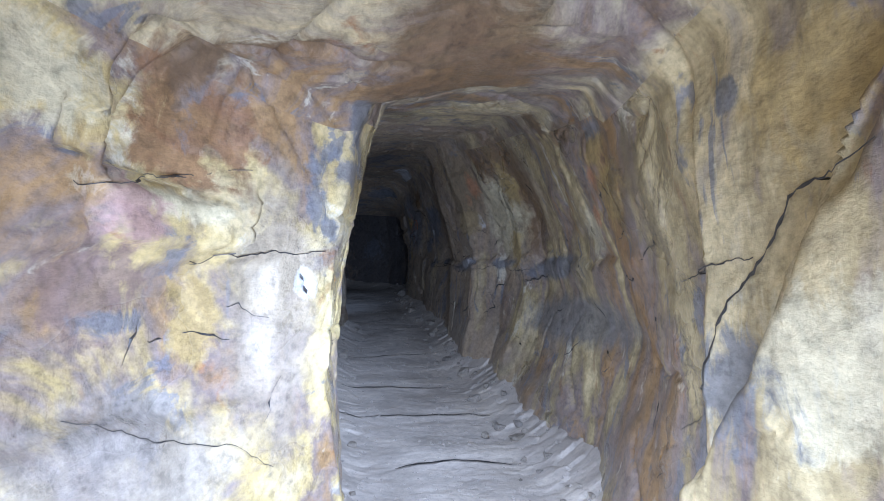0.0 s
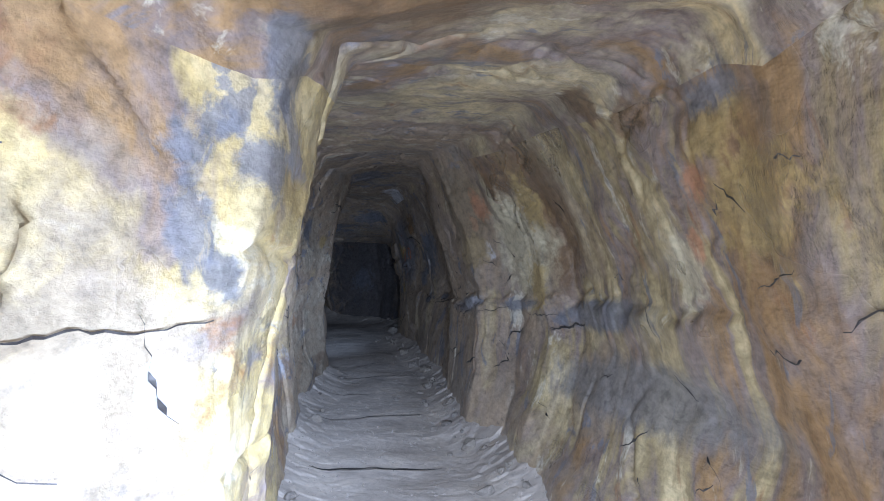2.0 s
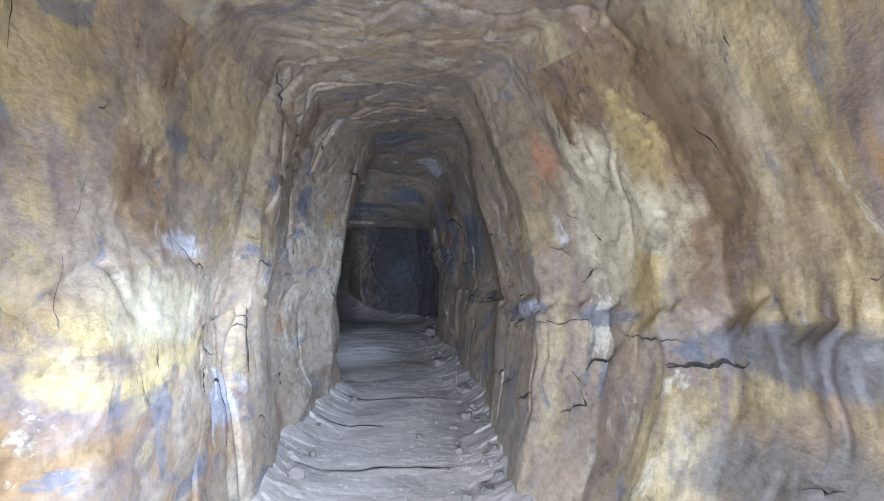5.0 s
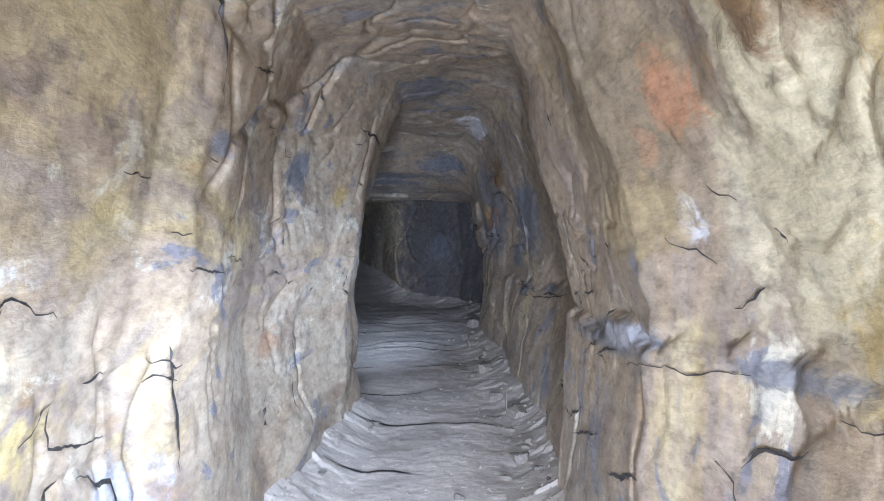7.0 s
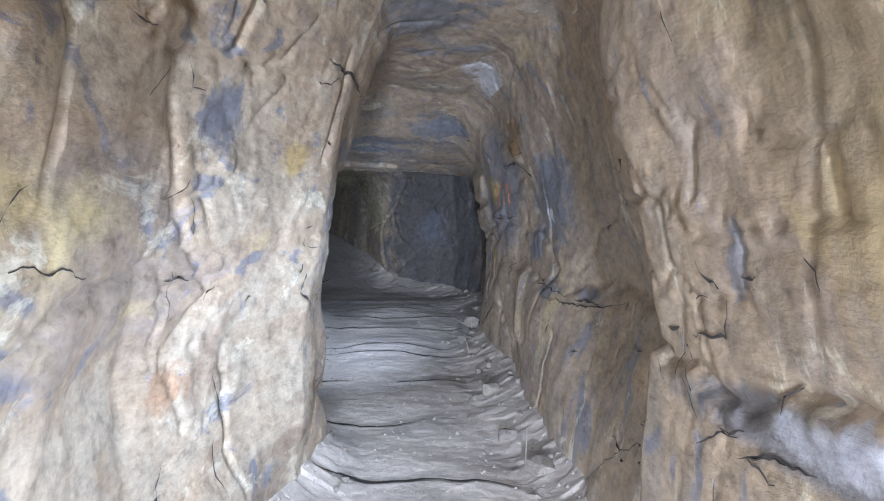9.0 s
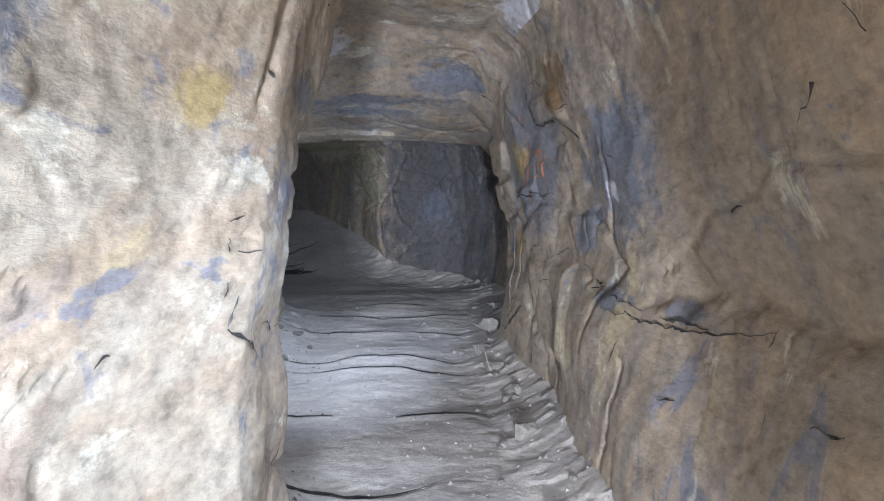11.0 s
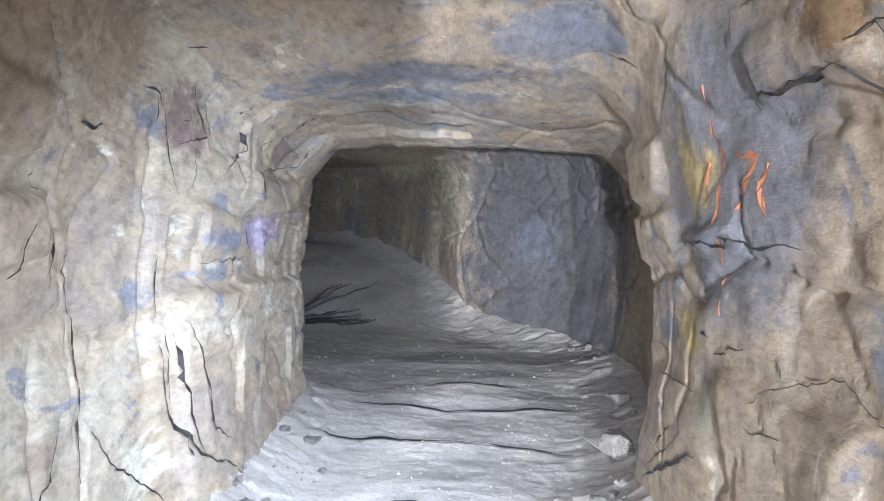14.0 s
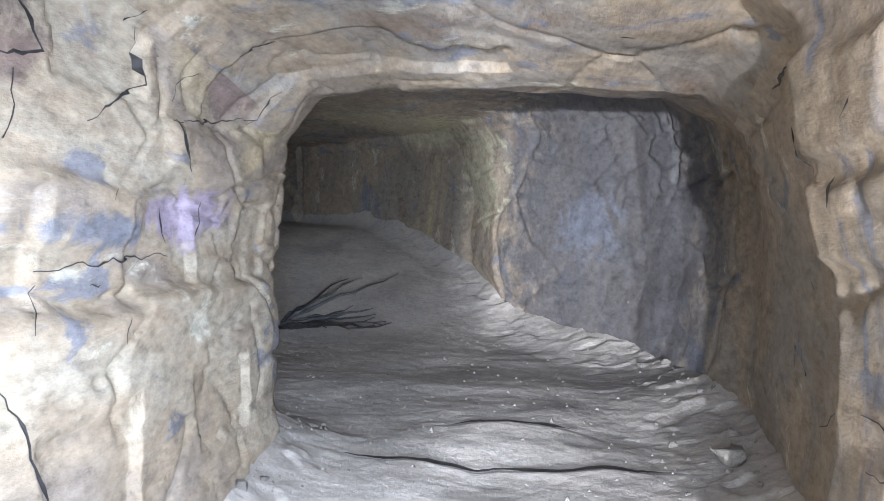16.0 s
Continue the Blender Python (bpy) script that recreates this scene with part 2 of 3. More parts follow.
stain_or_dim((RIGHT_STAINS_DIM,), (1.39, 4.59, 1.9), (0.30, 0.21, 0.22), CREAM)
stain_or_dim((RIGHT_STAINS_DIM,), (1.38, 7.38, 2.26), (0.30, 0.74, 0.60), CREAM)
stain_or_dim((RIGHT_STAINS_DIM,), (1.37, 6.88, 2.45), (0.30, 0.29, 0.17), BROWN)
stain_or_dim((RIGHT_STAINS_DIM,), (1.52, 6.15, 1.72), (0.30, 1.29, 0.12), SLATE)
stain_or_dim((RIGHT_STAINS_DIM,), (1.52, 5.61, 1.34), (0.30, 1.87, 0.22), (0.21, 0.20, 0.19))
stain_or_dim((LEFT_STAINS,), (-0.32, 6.49, 2.46), (0.30, 0.31, 0.12), WARM)
stain_or_dim((LEFT_STAINS,), (-0.34, 6.82, 2.47), (0.22, 0.21, 0.06), SLATE)
stain_or_dim((LEFT_STAINS,), (-0.38, 7.08, 2.12), (0.30, 0.42, 0.07), CHALK)
stain_or_dim((LEFT_STAINS,), (-0.29, 7.61, 2.7), (0.30, 0.57, 0.27), WARM)
stain_or_dim((LEFT_STAINS,), (-0.36, 6.78, 1.88), (0.30, 0.77, 0.16), CREAM)
stain_or_dim((LEFT_STAINS,), (-0.44, 7.89, 1.44), (0.30, 0.40, 0.16), BLOOM)
stain_or_dim((LEFT_STAINS,), (-0.29, 10.05, 2.69), (0.30, 0.22, 0.13), SLATE)
stain_or_dim((RIGHT_STAINS_DIM,), (1.3, 7.45, 2.42), (0.40, 0.17, 0.42), CREAM)
stain_or_dim((RIGHT_STAINS_DIM,), (1.45, 7.26, 1.95), (0.30, 0.29, 0.22), OCHRE)
stain_or_dim((ROOF_STAINS_DIM, RIGHT_STAINS_DIM,), (1.34, 6.94, 2.48), (0.30, 0.20, 0.22), OCHRE)
stain_or_dim((RIGHT_STAINS_DIM,), (1.16, 7.96, 2.6), (0.30, 0.18, 0.14), ORANGE)
stain_or_dim((RIGHT_STAINS_DIM,), (1.19, 8.95, 1.84), (0.30, 0.79, 0.09), SLATE)
stain_or_dim((RIGHT_STAINS_DIM,), (1.43, 7.8, 1.81), (0.30, 0.34, 0.06), SLATE)
stain_or_dim((RIGHT_STAINS_DIM,), (1.51, 6.93, 1.7), (0.22, 0.13, 0.05), SLATE)
stain_or_dim((RIGHT_STAINS_DIM,), (1.26, 8.09, 2.25), (0.30, 0.08, 0.10), CHALK)
stain_or_dim((ROOF_STAINS_DIM,), (0.83, 13.01, 3.46), (0.25, 0.47, 0.30), CHALK)
stain_or_dim((ROOF_STAINS_DIM,), (0.41, 11.66, 3.51), (0.32, 0.57, 0.22), SLATE)
stain_or_dim((ROOF_STAINS_DIM,), (0.43, 14.62, 3.32), (0.32, 0.25, 0.22), SLATE)
stain_or_dim((LEFT_STAINS,), (-0.29, 10.04, 2.67), (0.30, 0.17, 0.16), SLATE)
stain_or_dim((LEFT_STAINS,), (-0.24, 8.45, 2.56), (0.30, 0.18, 0.06), SLATE)
stain_or_dim((LEFT_STAINS,), (-0.47, 10.03, 1.76), (0.30, 0.18, 0.10), (0.36, 0.22, 0.13))
stain_or_dim((RIGHT_STAINS_DIM,), (1.2, 12.47, 2.58), (0.22, 0.59, 0.42), SLATE)
stain_or_dim((RIGHT_STAINS_DIM,), (0.99, 13.91, 2.78), (0.30, 0.85, 0.70), SLATE)
stain_or_dim((RIGHT_STAINS_DIM,), (1.15, 8.41, 2.27), (0.30, 0.49, 0.21), (0.35, 0.27, 0.15))
stain_or_dim((RIGHT_STAINS_DIM,), (1.16, 8.19, 2.49), (0.30, 0.08, 0.13), (0.36, 0.22, 0.13))
stain_or_dim((RIGHT_STAINS_DIM,), (1.18, 8.7, 1.86), (0.30, 0.50, 0.06), BLOOM)
stain_or_dim((LEFT_STAINS,), (-0.17, 10.8, 2.61), (0.30, 0.13, 0.09), OCHRE)
stain_or_dim((LEFT_STAINS,), (-0.06, 11.6, 2.75), (0.30, 0.33, 0.08), SLATE)
stain_or_dim((ROOF_STAINS_DIM, LEFT_STAINS,), (-0.32, 13.98, 3.51), (0.16, 0.34, 0.30), CHALK)
stain_or_dim((ROOF_STAINS_DIM,), (0.55, 14.53, 3.34), (0.20, 0.24, 0.22), SLATE)
stain_or_dim((RIGHT_STAINS_DIM,), (1.18, 12.53, 2.72), (0.22, 0.39, 0.20), SLATE)
stain_or_dim((RIGHT_STAINS_DIM,), (1.24, 12.27, 2.47), (0.22, 0.13, 0.15), SLATE)
stain_or_dim((RIGHT_STAINS_DIM,), (1.17, 13.02, 2.3), (0.22, 0.29, 0.14), SLATE)
stain_or_dim((RIGHT_STAINS_DIM,), (1.17, 12.5, 1.98), (0.30, 0.22, 0.09), SLATE)
stain_or_dim((RIGHT_STAINS_DIM,), (1.33, 11.86, 1.98), (0.30, 0.18, 0.06), SLATE)
stain_or_dim((ROOF_STAINS_DIM, RIGHT_STAINS_DIM,), (1.0, 13.01, 3.06), (0.30, 0.25, 0.16), BROWN)
stain_or_dim((RIGHT_STAINS_DIM,), (1.21, 12.58, 2.47), (0.30, 0.13, 0.06), CHALK)
stain_or_dim((RIGHT_STAINS_DIM,), (1.17, 12.97, 2.58), (0.22, 0.07, 0.13), SLATE)
stain_or_dim((RIGHT_STAINS_DIM,), (1.16, 13.11, 2.24), (0.22, 0.17, 0.09), SLATE)
stain_or_dim((ROOF_STAINS_DIM,), (0.55, 14.45, 3.37), (0.20, 0.20, 0.22), SLATE)
stain_or_dim((ROOF_STAINS_DIM,), (-0.18, 15.02, 3.29), (0.70, 0.23, 0.22), SLATE)
stain_or_dim((RIGHT_STAINS_DIM,), (0.93, 14.15, 2.76), (0.30, 0.17, 0.22), OCHRE)
stain_or_dim((RIGHT_STAINS_DIM,), (0.96, 14.07, 2.55), (0.30, 0.25, 0.06), SLATE)
stain_or_dim((RIGHT_STAINS_DIM,), (1.02, 13.06, 2.98), (0.30, 0.21, 0.07), BROWN)
stain_or_dim((LEFT_STAINS,), (-1.09, 15.59, 2.55), (0.30, 0.45, 0.12), MAUVE)
stain_or_dim((LEFT_STAINS,), (-1.02, 14.53, 2.99), (0.30, 0.20, 0.17), MAROON)
stain_or_dim((LEFT_STAINS,), (-1.05, 15.86, 3.06), (0.30, 0.36, 0.12), MAROON)
stain_or_dim((LEFT_STAINS,), (-1.13, 14.25, 2.98), (0.22, 0.15, 0.10), SLATE)
stain_or_dim((LEFT_STAINS,), (-1.15, 14.19, 2.3), (0.22, 0.14, 0.08), SLATE)
stain_or_dim((LEFT_STAINS,), (-1.05, 15.0, 2.5), (0.30, 0.43, 0.06), SLATE)
stain_or_dim((ROOF_STAINS_DIM,), (-0.23, 15.31, 3.24), (0.59, 0.14, 0.30), SLATE)
stain_or_dim((RIGHT_STAINS_DIM,), (0.95, 14.69, 2.18), (0.30, 0.31, 0.06), SLATE)
stain_or_dim((RIGHT_STAINS_DIM,), (0.97, 14.3, 2.2), (0.30, 0.22, 0.10), OCHRE)
stain_or_dim((ROOF_STAINS_DIM, RIGHT_STAINS_DIM,), (-0.56, 20.04, 3.0), (0.39, 0.65, 0.59), CREAM)
stain_or_dim((ROOF_STAINS_DIM, RIGHT_STAINS_DIM,), (-1.32, 20.09, 3.48), (0.81, 1.26, 0.30), CREAM)
stain_or_dim((RIGHT_STAINS_DIM,), (0.38, 19.01, 2.56), (0.39, 0.40, 0.31), SLATE)
ROCK_LEFT = rock("stained_rock_left", 1.0, ((1.0, 0.5, 1.1), (20, 0, 12)), (0.43, 0.365, 0.275), (0.50, 0.39, 0.18), 0.62, LEFT_STAINS)
ROCK_RIGHT = rock("stained_rock_right", 0.9, ((1.1, 1.0, 0.5), (-20, 0, 0)), (0.29, 0.245, 0.195), (0.36, 0.285, 0.15), 0.62, RIGHT_STAINS_DIM)
ROCK_ROOF = rock("stained_rock_roof", 1.0, ((0.9, 1.1, 1.8), (0, 0, 38)), (0.31, 0.27, 0.225), (0.40, 0.34, 0.24), 0.50, ROOF_STAINS_DIM)


def mud():
    n = Nodes("trodden_mud")
    big = n.noise(n.place, 1.6, 5, 0.6, 0.4)
    col = n.ramp(big, [(0.32, (0.34, 0.30, 0.26)), (0.5, (0.47, 0.42, 0.37)), (0.66, (0.55, 0.49, 0.42))])
    col = n.mix(0.8, col, n.ramp(n.noise(n.place, 24, 6, 0.7), [(0.3, 0.7), (0.5, 1.0), (0.7, 1.15)]), "MULTIPLY")
    rough = n.ramp(n.noise(n.place, 3, 4, 0.6), [(0.38, 0.48), (0.6, 0.85)])
    nrm = n.bump(n.noise(n.place, 9, 7, 0.65), 0.6, 0.025)
    nrm = n.bump(n.noise(n.place, 70, 4, 0.7), 0.3, 0.004, nrm)
    return n.done(col, rough, nrm)


MUD = mud()


# ---- plan: stations along the drift (y), with the wall's place at foot, middle and shoulder, and the roof ----
FALL = 0.09
LEFT = [  # y, foot, middle, shoulder
    (-3.0, -1.0, -1.1, -1.0), (0.6, -0.95, -1.05, -0.95), (1.9, -0.75, -0.82, -0.75), (2.7, -0.45, -0.62, -0.52), (3.3, -0.20, -0.28, -0.18), (3.5, -0.10, -0.15, -0.06),
    (3.9, -0.12, -0.16, 0.03), (4.2, -0.12, -0.16, 0.06), (4.35, -0.25, -0.36, -0.2), (5.6, -0.30, -0.38, -0.28), (7.6, -0.36, -0.42, -0.26), (8.0, -0.37, -0.43, -0.26), (8.25, -0.30, -0.35, -0.20), (8.6, -0.30, -0.36, -0.16), (9.7, -0.38, -0.48, -0.25),
    (10.8, -0.28, -0.30, 0.0), (11.2, -0.22, -0.20, 0.1), (11.9, -0.20, -0.22, 0.1), (12.15, -0.35, -0.35, -0.1), (12.9, -0.75, -0.80, -0.7), (13.8, -0.95, -1.02, -0.98), (14.2, -0.99, -1.08, -1.05), (14.6, -0.95, -1.05, -1.02), (15.2, -0.98, -1.08, -1.02),
    (16.3, -1.06, -1.12, -1.08), (16.6, -1.1, -1.15, -1.12), (17.1, -1.9, -2.0, -1.8), (19.0, -2.6, -2.7, -2.5), (23.0, -3.6, -3.7, -3.5), (24.0, -3.0, -3.0, -3.0)]
RIGHT = [
    (-3.0, 1.0, 1.1, 1.0), (0.8, 0.85, 0.95, 0.9), (2.3, 0.85, 0.95, 0.98), (2.45, 1.08, 1.2, 1.05), (2.9, 1.08, 1.22, 1.1), (3.6, 1.15, 1.40, 1.15), (4.2, 1.25, 1.55, 1.2), (6.7, 1.25, 1.6, 1.25), (7.1, 1.2, 1.46, 1.15), (7.8, 1.2, 1.45, 1.1),
    (8.4, 1.05, 1.20, 0.95), (9.9, 1.05, 1.18, 0.98), (10.05, 1.15, 1.38, 1.1), (11.2, 1.15, 1.43, 1.1), (12.5, 1.05, 1.24, 1.0), (13.5, 1.0, 1.14, 0.92), (14.1, 0.9, 1.0, 0.84), (15.0, 0.8, 0.90, 0.85),
    (15.3, 0.95, 1.02, 0.95), (16.2, 1.05, 1.10, 1.0), (17.0, 1.10, 1.16, 1.06), (17.7, 1.04, 1.10, 1.0), (18.15, 0.92, 0.97, 0.88), (18.6, 0.72, 0.75, 0.7), (19.2, 0.15, 0.2, 0.1), (19.8, -0.30, -0.36, -0.45), (20.4, -0.6, -0.65, -0.75), (21.2, -1.5, -1.5, -1.5), (22.4, -3.0, -3.0, -3.0), (24.0, -3.1, -3.1, -3.1)]
ROOF = [(-3.0, 2.4), (1.5, 2.42), (3.4, 2.43), (3.7, 2.52), (4.6, 2.62), (6.0, 2.85), (8.0, 3.12), (11.2, 3.46), (13.8, 3.55), (14.4, 3.42), (14.8, 3.28), (15.7, 3.18), (16.3, 3.10), (17.0, 3.2), (18.0, 3.45), (20.0, 3.5), (24.0, 3.6)]


def keyed(rows, y, column):
    a = np.array([r[0] for r in rows])
    return np.interp(y, a, np.array([r[column] for r in rows]))


def floor_height(x, y):
    z = FALL * np.minimum(y, 17.6) + 0.02 * np.maximum(y - 17.6, 0)
    bank = np.clip((y - 18.6 - 0.3 * (x + 1)) / 3.5, 0, 1)
    return z + 0.9 * bank * bank * (3 - 2 * bank)


STEP = 0.02
Y = np.arange(-2.0, 23.6, STEP)
U = np.linspace(0, 1, 321)


def outline(y):
    """Cross-sections at all y: from the left foot over the roof to the right foot."""
    fl = FALL * np.minimum(y, 17.6)
    rz = keyed(ROOF, y, 1)
    lf, lm, ls = (keyed(LEFT, y, c) for c in (1, 2, 3))
    rf, rm, rs = (keyed(RIGHT, y, c) for c in (1, 2, 3))
    w = rs - ls
    zz = rz - fl
    px = np.stack([lf + 0.05, lf - 0.01, lm, lm * 0.6 + ls * 0.4, ls + 0.02, ls + 0.10 * w, ls + 0.5 * w, rs - 0.10 * w, rs - 0.02, rm * 0.6 + rs * 0.4, rm, rf + 0.01, rf - 0.05], 1)
    pz = np.stack([fl - 0.35, fl + 0.1, fl + 0.42 * zz, fl + 0.66 * zz, rz - 0.2, rz - 0.02, rz + 0.03, rz - 0.02, rz - 0.2, fl + 0.66 * zz, fl + 0.42 * zz, fl + 0.1, fl - 0.35], 1)
    at = np.array([0, 0.055, 0.15, 0.24, 0.33, 0.39, 0.5, 0.61, 0.67, 0.76, 0.85, 0.945, 1.0])
    xs = np.stack([np.interp(U, at, row) for row in px])
    zs = np.stack([np.interp(U, at, row) for row in pz])
    for _ in range(4):  # round the section's corners
        xs[:, 1:-1] = 0.25 * xs[:, :-2] + 0.5 * xs[:, 1:-1] + 0.25 * xs[:, 2:]
        zs[:, 1:-1] = 0.25 * zs[:, :-2] + 0.5 * zs[:, 1:-1] + 0.25 * zs[:, 2:]
    return xs, zs


def carve(p, side):
    """How far the rock stands back from its mean face, in metres."""
    warp = np.stack([fbm(p * 1.3, 11, 3), fbm(p * 1.3, 21, 3), fbm(p * 1.3, 31, 3)], 1) * 0.12
    q = p + warp
    _, gap1, tag1 = facets(q * np.array([1.3, 0.7, 1.4]), 41, 1.0)
    _, gap2, tag2 = facets(q * np.array([3.4, 1.9, 3.8]), 53, 0.9)
    w1, w2 = q * np.array([1.2, 0.5, 1.3]), q * np.array([3.4, 1.3, 3.8])
    big = np.maximum(np.maximum(value(w1, 141), value(w1 + 9.7, 142)), value(w1 + 4.3, 143)) - 0.4
    mid = np.maximum(value(w2, 151), value(w2 + 5.7, 152)) - 0.2
    mid = mid + 0.3 * np.maximum(np.maximum(value(w2 * 1.3 + 3.1, 153), value(w2 * 1.3, 154)) - 0.3, 0)
    small, gap3, tag3 = facets(q * np.array([9.0, 4.0, 10.0]) + side * 3.0, 67, 0.8)
    crack_mask = np.clip(value(p * 0.9, 71) * 2.2 - 0.05, 0, 1)
    crack2 = np.clip(value(p * 1.7, 75) * 2.5 - 0.5, 0, 1)
    rough = np.clip(0.55 + 0.6 * value(p * 0.7, 77), 0.15, 1)
    d = 0.05 * fbm(p * np.array([0.8, 0.6, 0.8]), 81, 3, 0.4) - 0.065 * big - 0.018 * mid + 0.007 * small * rough + 0.0045 * fbm(p * np.array([9, 5, 9]), 91, 4, 0.6)
    c = 0.15 * crack_mask * np.exp(-(gap1 / 0.022) ** 2) + 0.08 * crack2 * np.exp(-(gap2 / 0.045) ** 2)
    x, y, z = p[:, 0], p[:, 1], p[:, 2]
    wob = 0.05 * fbm(p * 2.6, 401, 3)
    left, right = (x < 0.35 - 0.02 * y), (x > 0.6)

    def inside(v, a, b, soft=0.012):
        return np.clip((v - a) / soft, 0, 1) * np.clip((b - v) / soft, 0, 1)
    # ledges and a squared pocket on the entry's left wall
    yw, zw = y + wob, z + wob * 0.6
    d += left * inside(yw, 2.27, 3.00) * (0.085 * inside(zw, 1.98, 2.38) - 0.06 * inside(zw, 1.76, 1.96, 0.03) * (1 - inside(yw, 2.9, 3.4, 0.3) * 0.6))
    d += left * inside(yw, 1.2, 3.2, 0.1) * 0.06 * inside(zw, 1.2, 1.74, 0.05)
    d += left * inside(yw, 2.06, 2.25) * 0.05 * inside(zw, 1.99, 2.12)
    # the bench that runs along the right wall, with an open joint on top
    bench = 1.50 + 0.045 * y + 1.6 * wob
    on = right * inside(y, 4.0, 13.4, 0.8)
    c += on * 0.10 * np.exp(-((z - bench) / 0.016) ** 2) * (value(p * 1.6, 411) > -0.1)
    d += on * (-0.035 * np.clip((bench - z) / 0.02, 0, 1) * np.clip((z - bench + 0.9) / 0.7, 0, 1))
    # upright open joints: side, y, z from, z to
    for on_left, cy, z0, z1, wide in ((1, 8.1, 0.9, 1.95, 0.018), (1, 7.35, 0.8, 1.5, 0.02), (1, 8.9, 2.3, 3.1, 0.015), (1, 10.45, 1.2, 1.9, 0.014), (1, 11.1, 2.6, 3.2, 0.03), (1, 14.3, 1.9, 3.0, 0.02),
                                      (1, 13.4, 1.3, 2.2, 0.02), (1, 13.75, 1.4, 2.0, 0.016), (0, 8.45, 1.2, 1.75, 0.02), (0, 9.6, 1.0, 1.6, 0.014), (0, 12.3, 1.2, 1.8, 0.014), (0, 14.6, 1.6, 2.3, 0.016), (0, 2.4, 0.4, 1.0, 0.02)):
        c += (left if on_left else right) * 0.15 * np.exp(-((y - cy + 1.4 * wob) / wide) ** 2) * inside(z, z0, z1, 0.15)
    # level open joints: side, z, y from, y to
    for on_left, cz, y0, y1 in ((1, 2.08, 8.6, 9.5), (1, 2.05, 9.7, 10.0), (1, 1.95, 5.6, 6.6), (1, 2.35, 14.4, 15.4), (1, 2.62, 14.8, 16.0), (0, 2.75, 13.0, 13.5), (0, 2.35, 14.0, 15.2), (0, 2.62, 4.0, 4.6)):
        c += (left if on_left else right) * 0.13 * np.exp(-((z - cz + 1.5 * wob) / 0.014) ** 2) * inside(y, y0, y1, 0.2)
    c += right * 0.2 * np.exp(-((z + 0.9 * y - 3.07 + 1.5 * wob) / 0.028) ** 2) * inside(y, 0.6, 2.45, 0.1)
    d += right * 0.08 * np.clip((z + 0.9 * y - 3.07) / 0.04, 0, 1) * inside(y, 0.4, 2.45, 0.1)
    # stepped courses in the far left jamb
    d += left * inside(y, 14.4, 16.4, 0.05) * (0.03 * (np.floor((zw - 1.4) / 0.30) % 2) * (np.floor((yw + 0.2 * np.floor((zw - 1.4) / 0.30)) / 0.45) % 2) - 0.05 * inside(zw, 1.3, 2.3, 0.03))
    # proud blocks: side, y from, y to, z from, z to, how far out
    for on_left, y0, y1, z0, z1, out in ((0, 14.5, 15.35, 2.70, 2.96, 0.035), (0, 14.45, 15.1, 2.42, 2.66, 0.035), (0, 13.75, 14.4, 2.50, 2.58, 0.03), (0, 13.1, 14.0, 1.55, 2.10, 0.035), (0, 13.0, 13.6, 2.86, 3.05, 0.035), (1, 14.5, 15.3, 2.46, 2.66, 0.03), (1, 15.3, 16.2, 2.68, 2.88, 0.03), (1, 13.0, 13.5, 2.40, 2.62, 0.05), (1, 12.8, 13.4, 2.70, 2.90, 0.05)):
        d -= (left if on_left else right) * out * inside(yw, y0, y1, 0.09) * inside(zw, z0, z1, 0.03)
    c = np.minimum(c, 0.12) * 0.25
    return d + c, c


def sheet_object(name, verts, rows, cols, material, label, category, flip):
    me = bpy.data.meshes.new(name)
    idx = np.arange(rows * cols).reshape(rows, cols)
    quads = np.stack([idx[:-1, :-1], idx[1:, :-1], idx[1:, 1:], idx[:-1, 1:]], -1).reshape(-1, 4)
    if flip:
        quads = quads[:, ::-1]
    me.vertices.add(len(verts))
    me.vertices.foreach_set("co", verts.astype(np.float32).ravel())
    me.loops.add(quads.size)
    me.loops.foreach_set("vertex_index", quads.astype(np.int32).ravel())
    me.polygons.add(len(quads))
    me.polygons.foreach_set("loop_start", np.arange(0, quads.size, 4, dtype=np.int32))
    me.update(calc_edges=True)
    me.validate()
    me.materials.append(material)
    return tagged(new(name, me), label, category, kind="structure")


xs, zs = outline(Y)
dx, dz = np.gradient(xs, axis=1), np.gradient(zs, axis=1)
size = np.hypot(dx, dz) + 1e-9
nx, nz = -dz / size, dx / size  # outward
grid = np.stack([xs, np.repeat(Y[:, None], len(U), 1), zs], -1)
depth, joint = (a.reshape(xs.shape) for a in carve(grid.reshape(-1, 3), 0))
lean = 0.35 * fbm(grid.reshape(-1, 3) * 3.1, 191, 3).reshape(xs.shape)
grid[..., 0] += nx * depth
grid[..., 2] += nz * depth
grid[..., 1] += (depth - joint) * lean
CUT1, CUT2 = 112, 208
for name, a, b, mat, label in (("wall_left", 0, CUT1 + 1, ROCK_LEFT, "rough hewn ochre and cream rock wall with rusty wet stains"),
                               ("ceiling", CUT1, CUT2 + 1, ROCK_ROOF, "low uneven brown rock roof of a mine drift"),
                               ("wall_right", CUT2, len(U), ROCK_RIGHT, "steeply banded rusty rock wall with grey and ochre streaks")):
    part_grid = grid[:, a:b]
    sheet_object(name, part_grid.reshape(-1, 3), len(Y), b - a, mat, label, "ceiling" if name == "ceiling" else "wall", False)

# floor with trodden ledges
FY = np.arange(-2.0, 23.6, 0.0125)
FX = np.linspace(0, 1, 130)
lo, hi = keyed(LEFT, FY, 1) - 0.3, keyed(RIGHT, FY, 1) + 0.3
fx = lo[:, None] + (hi - lo)[:, None] * FX[None]
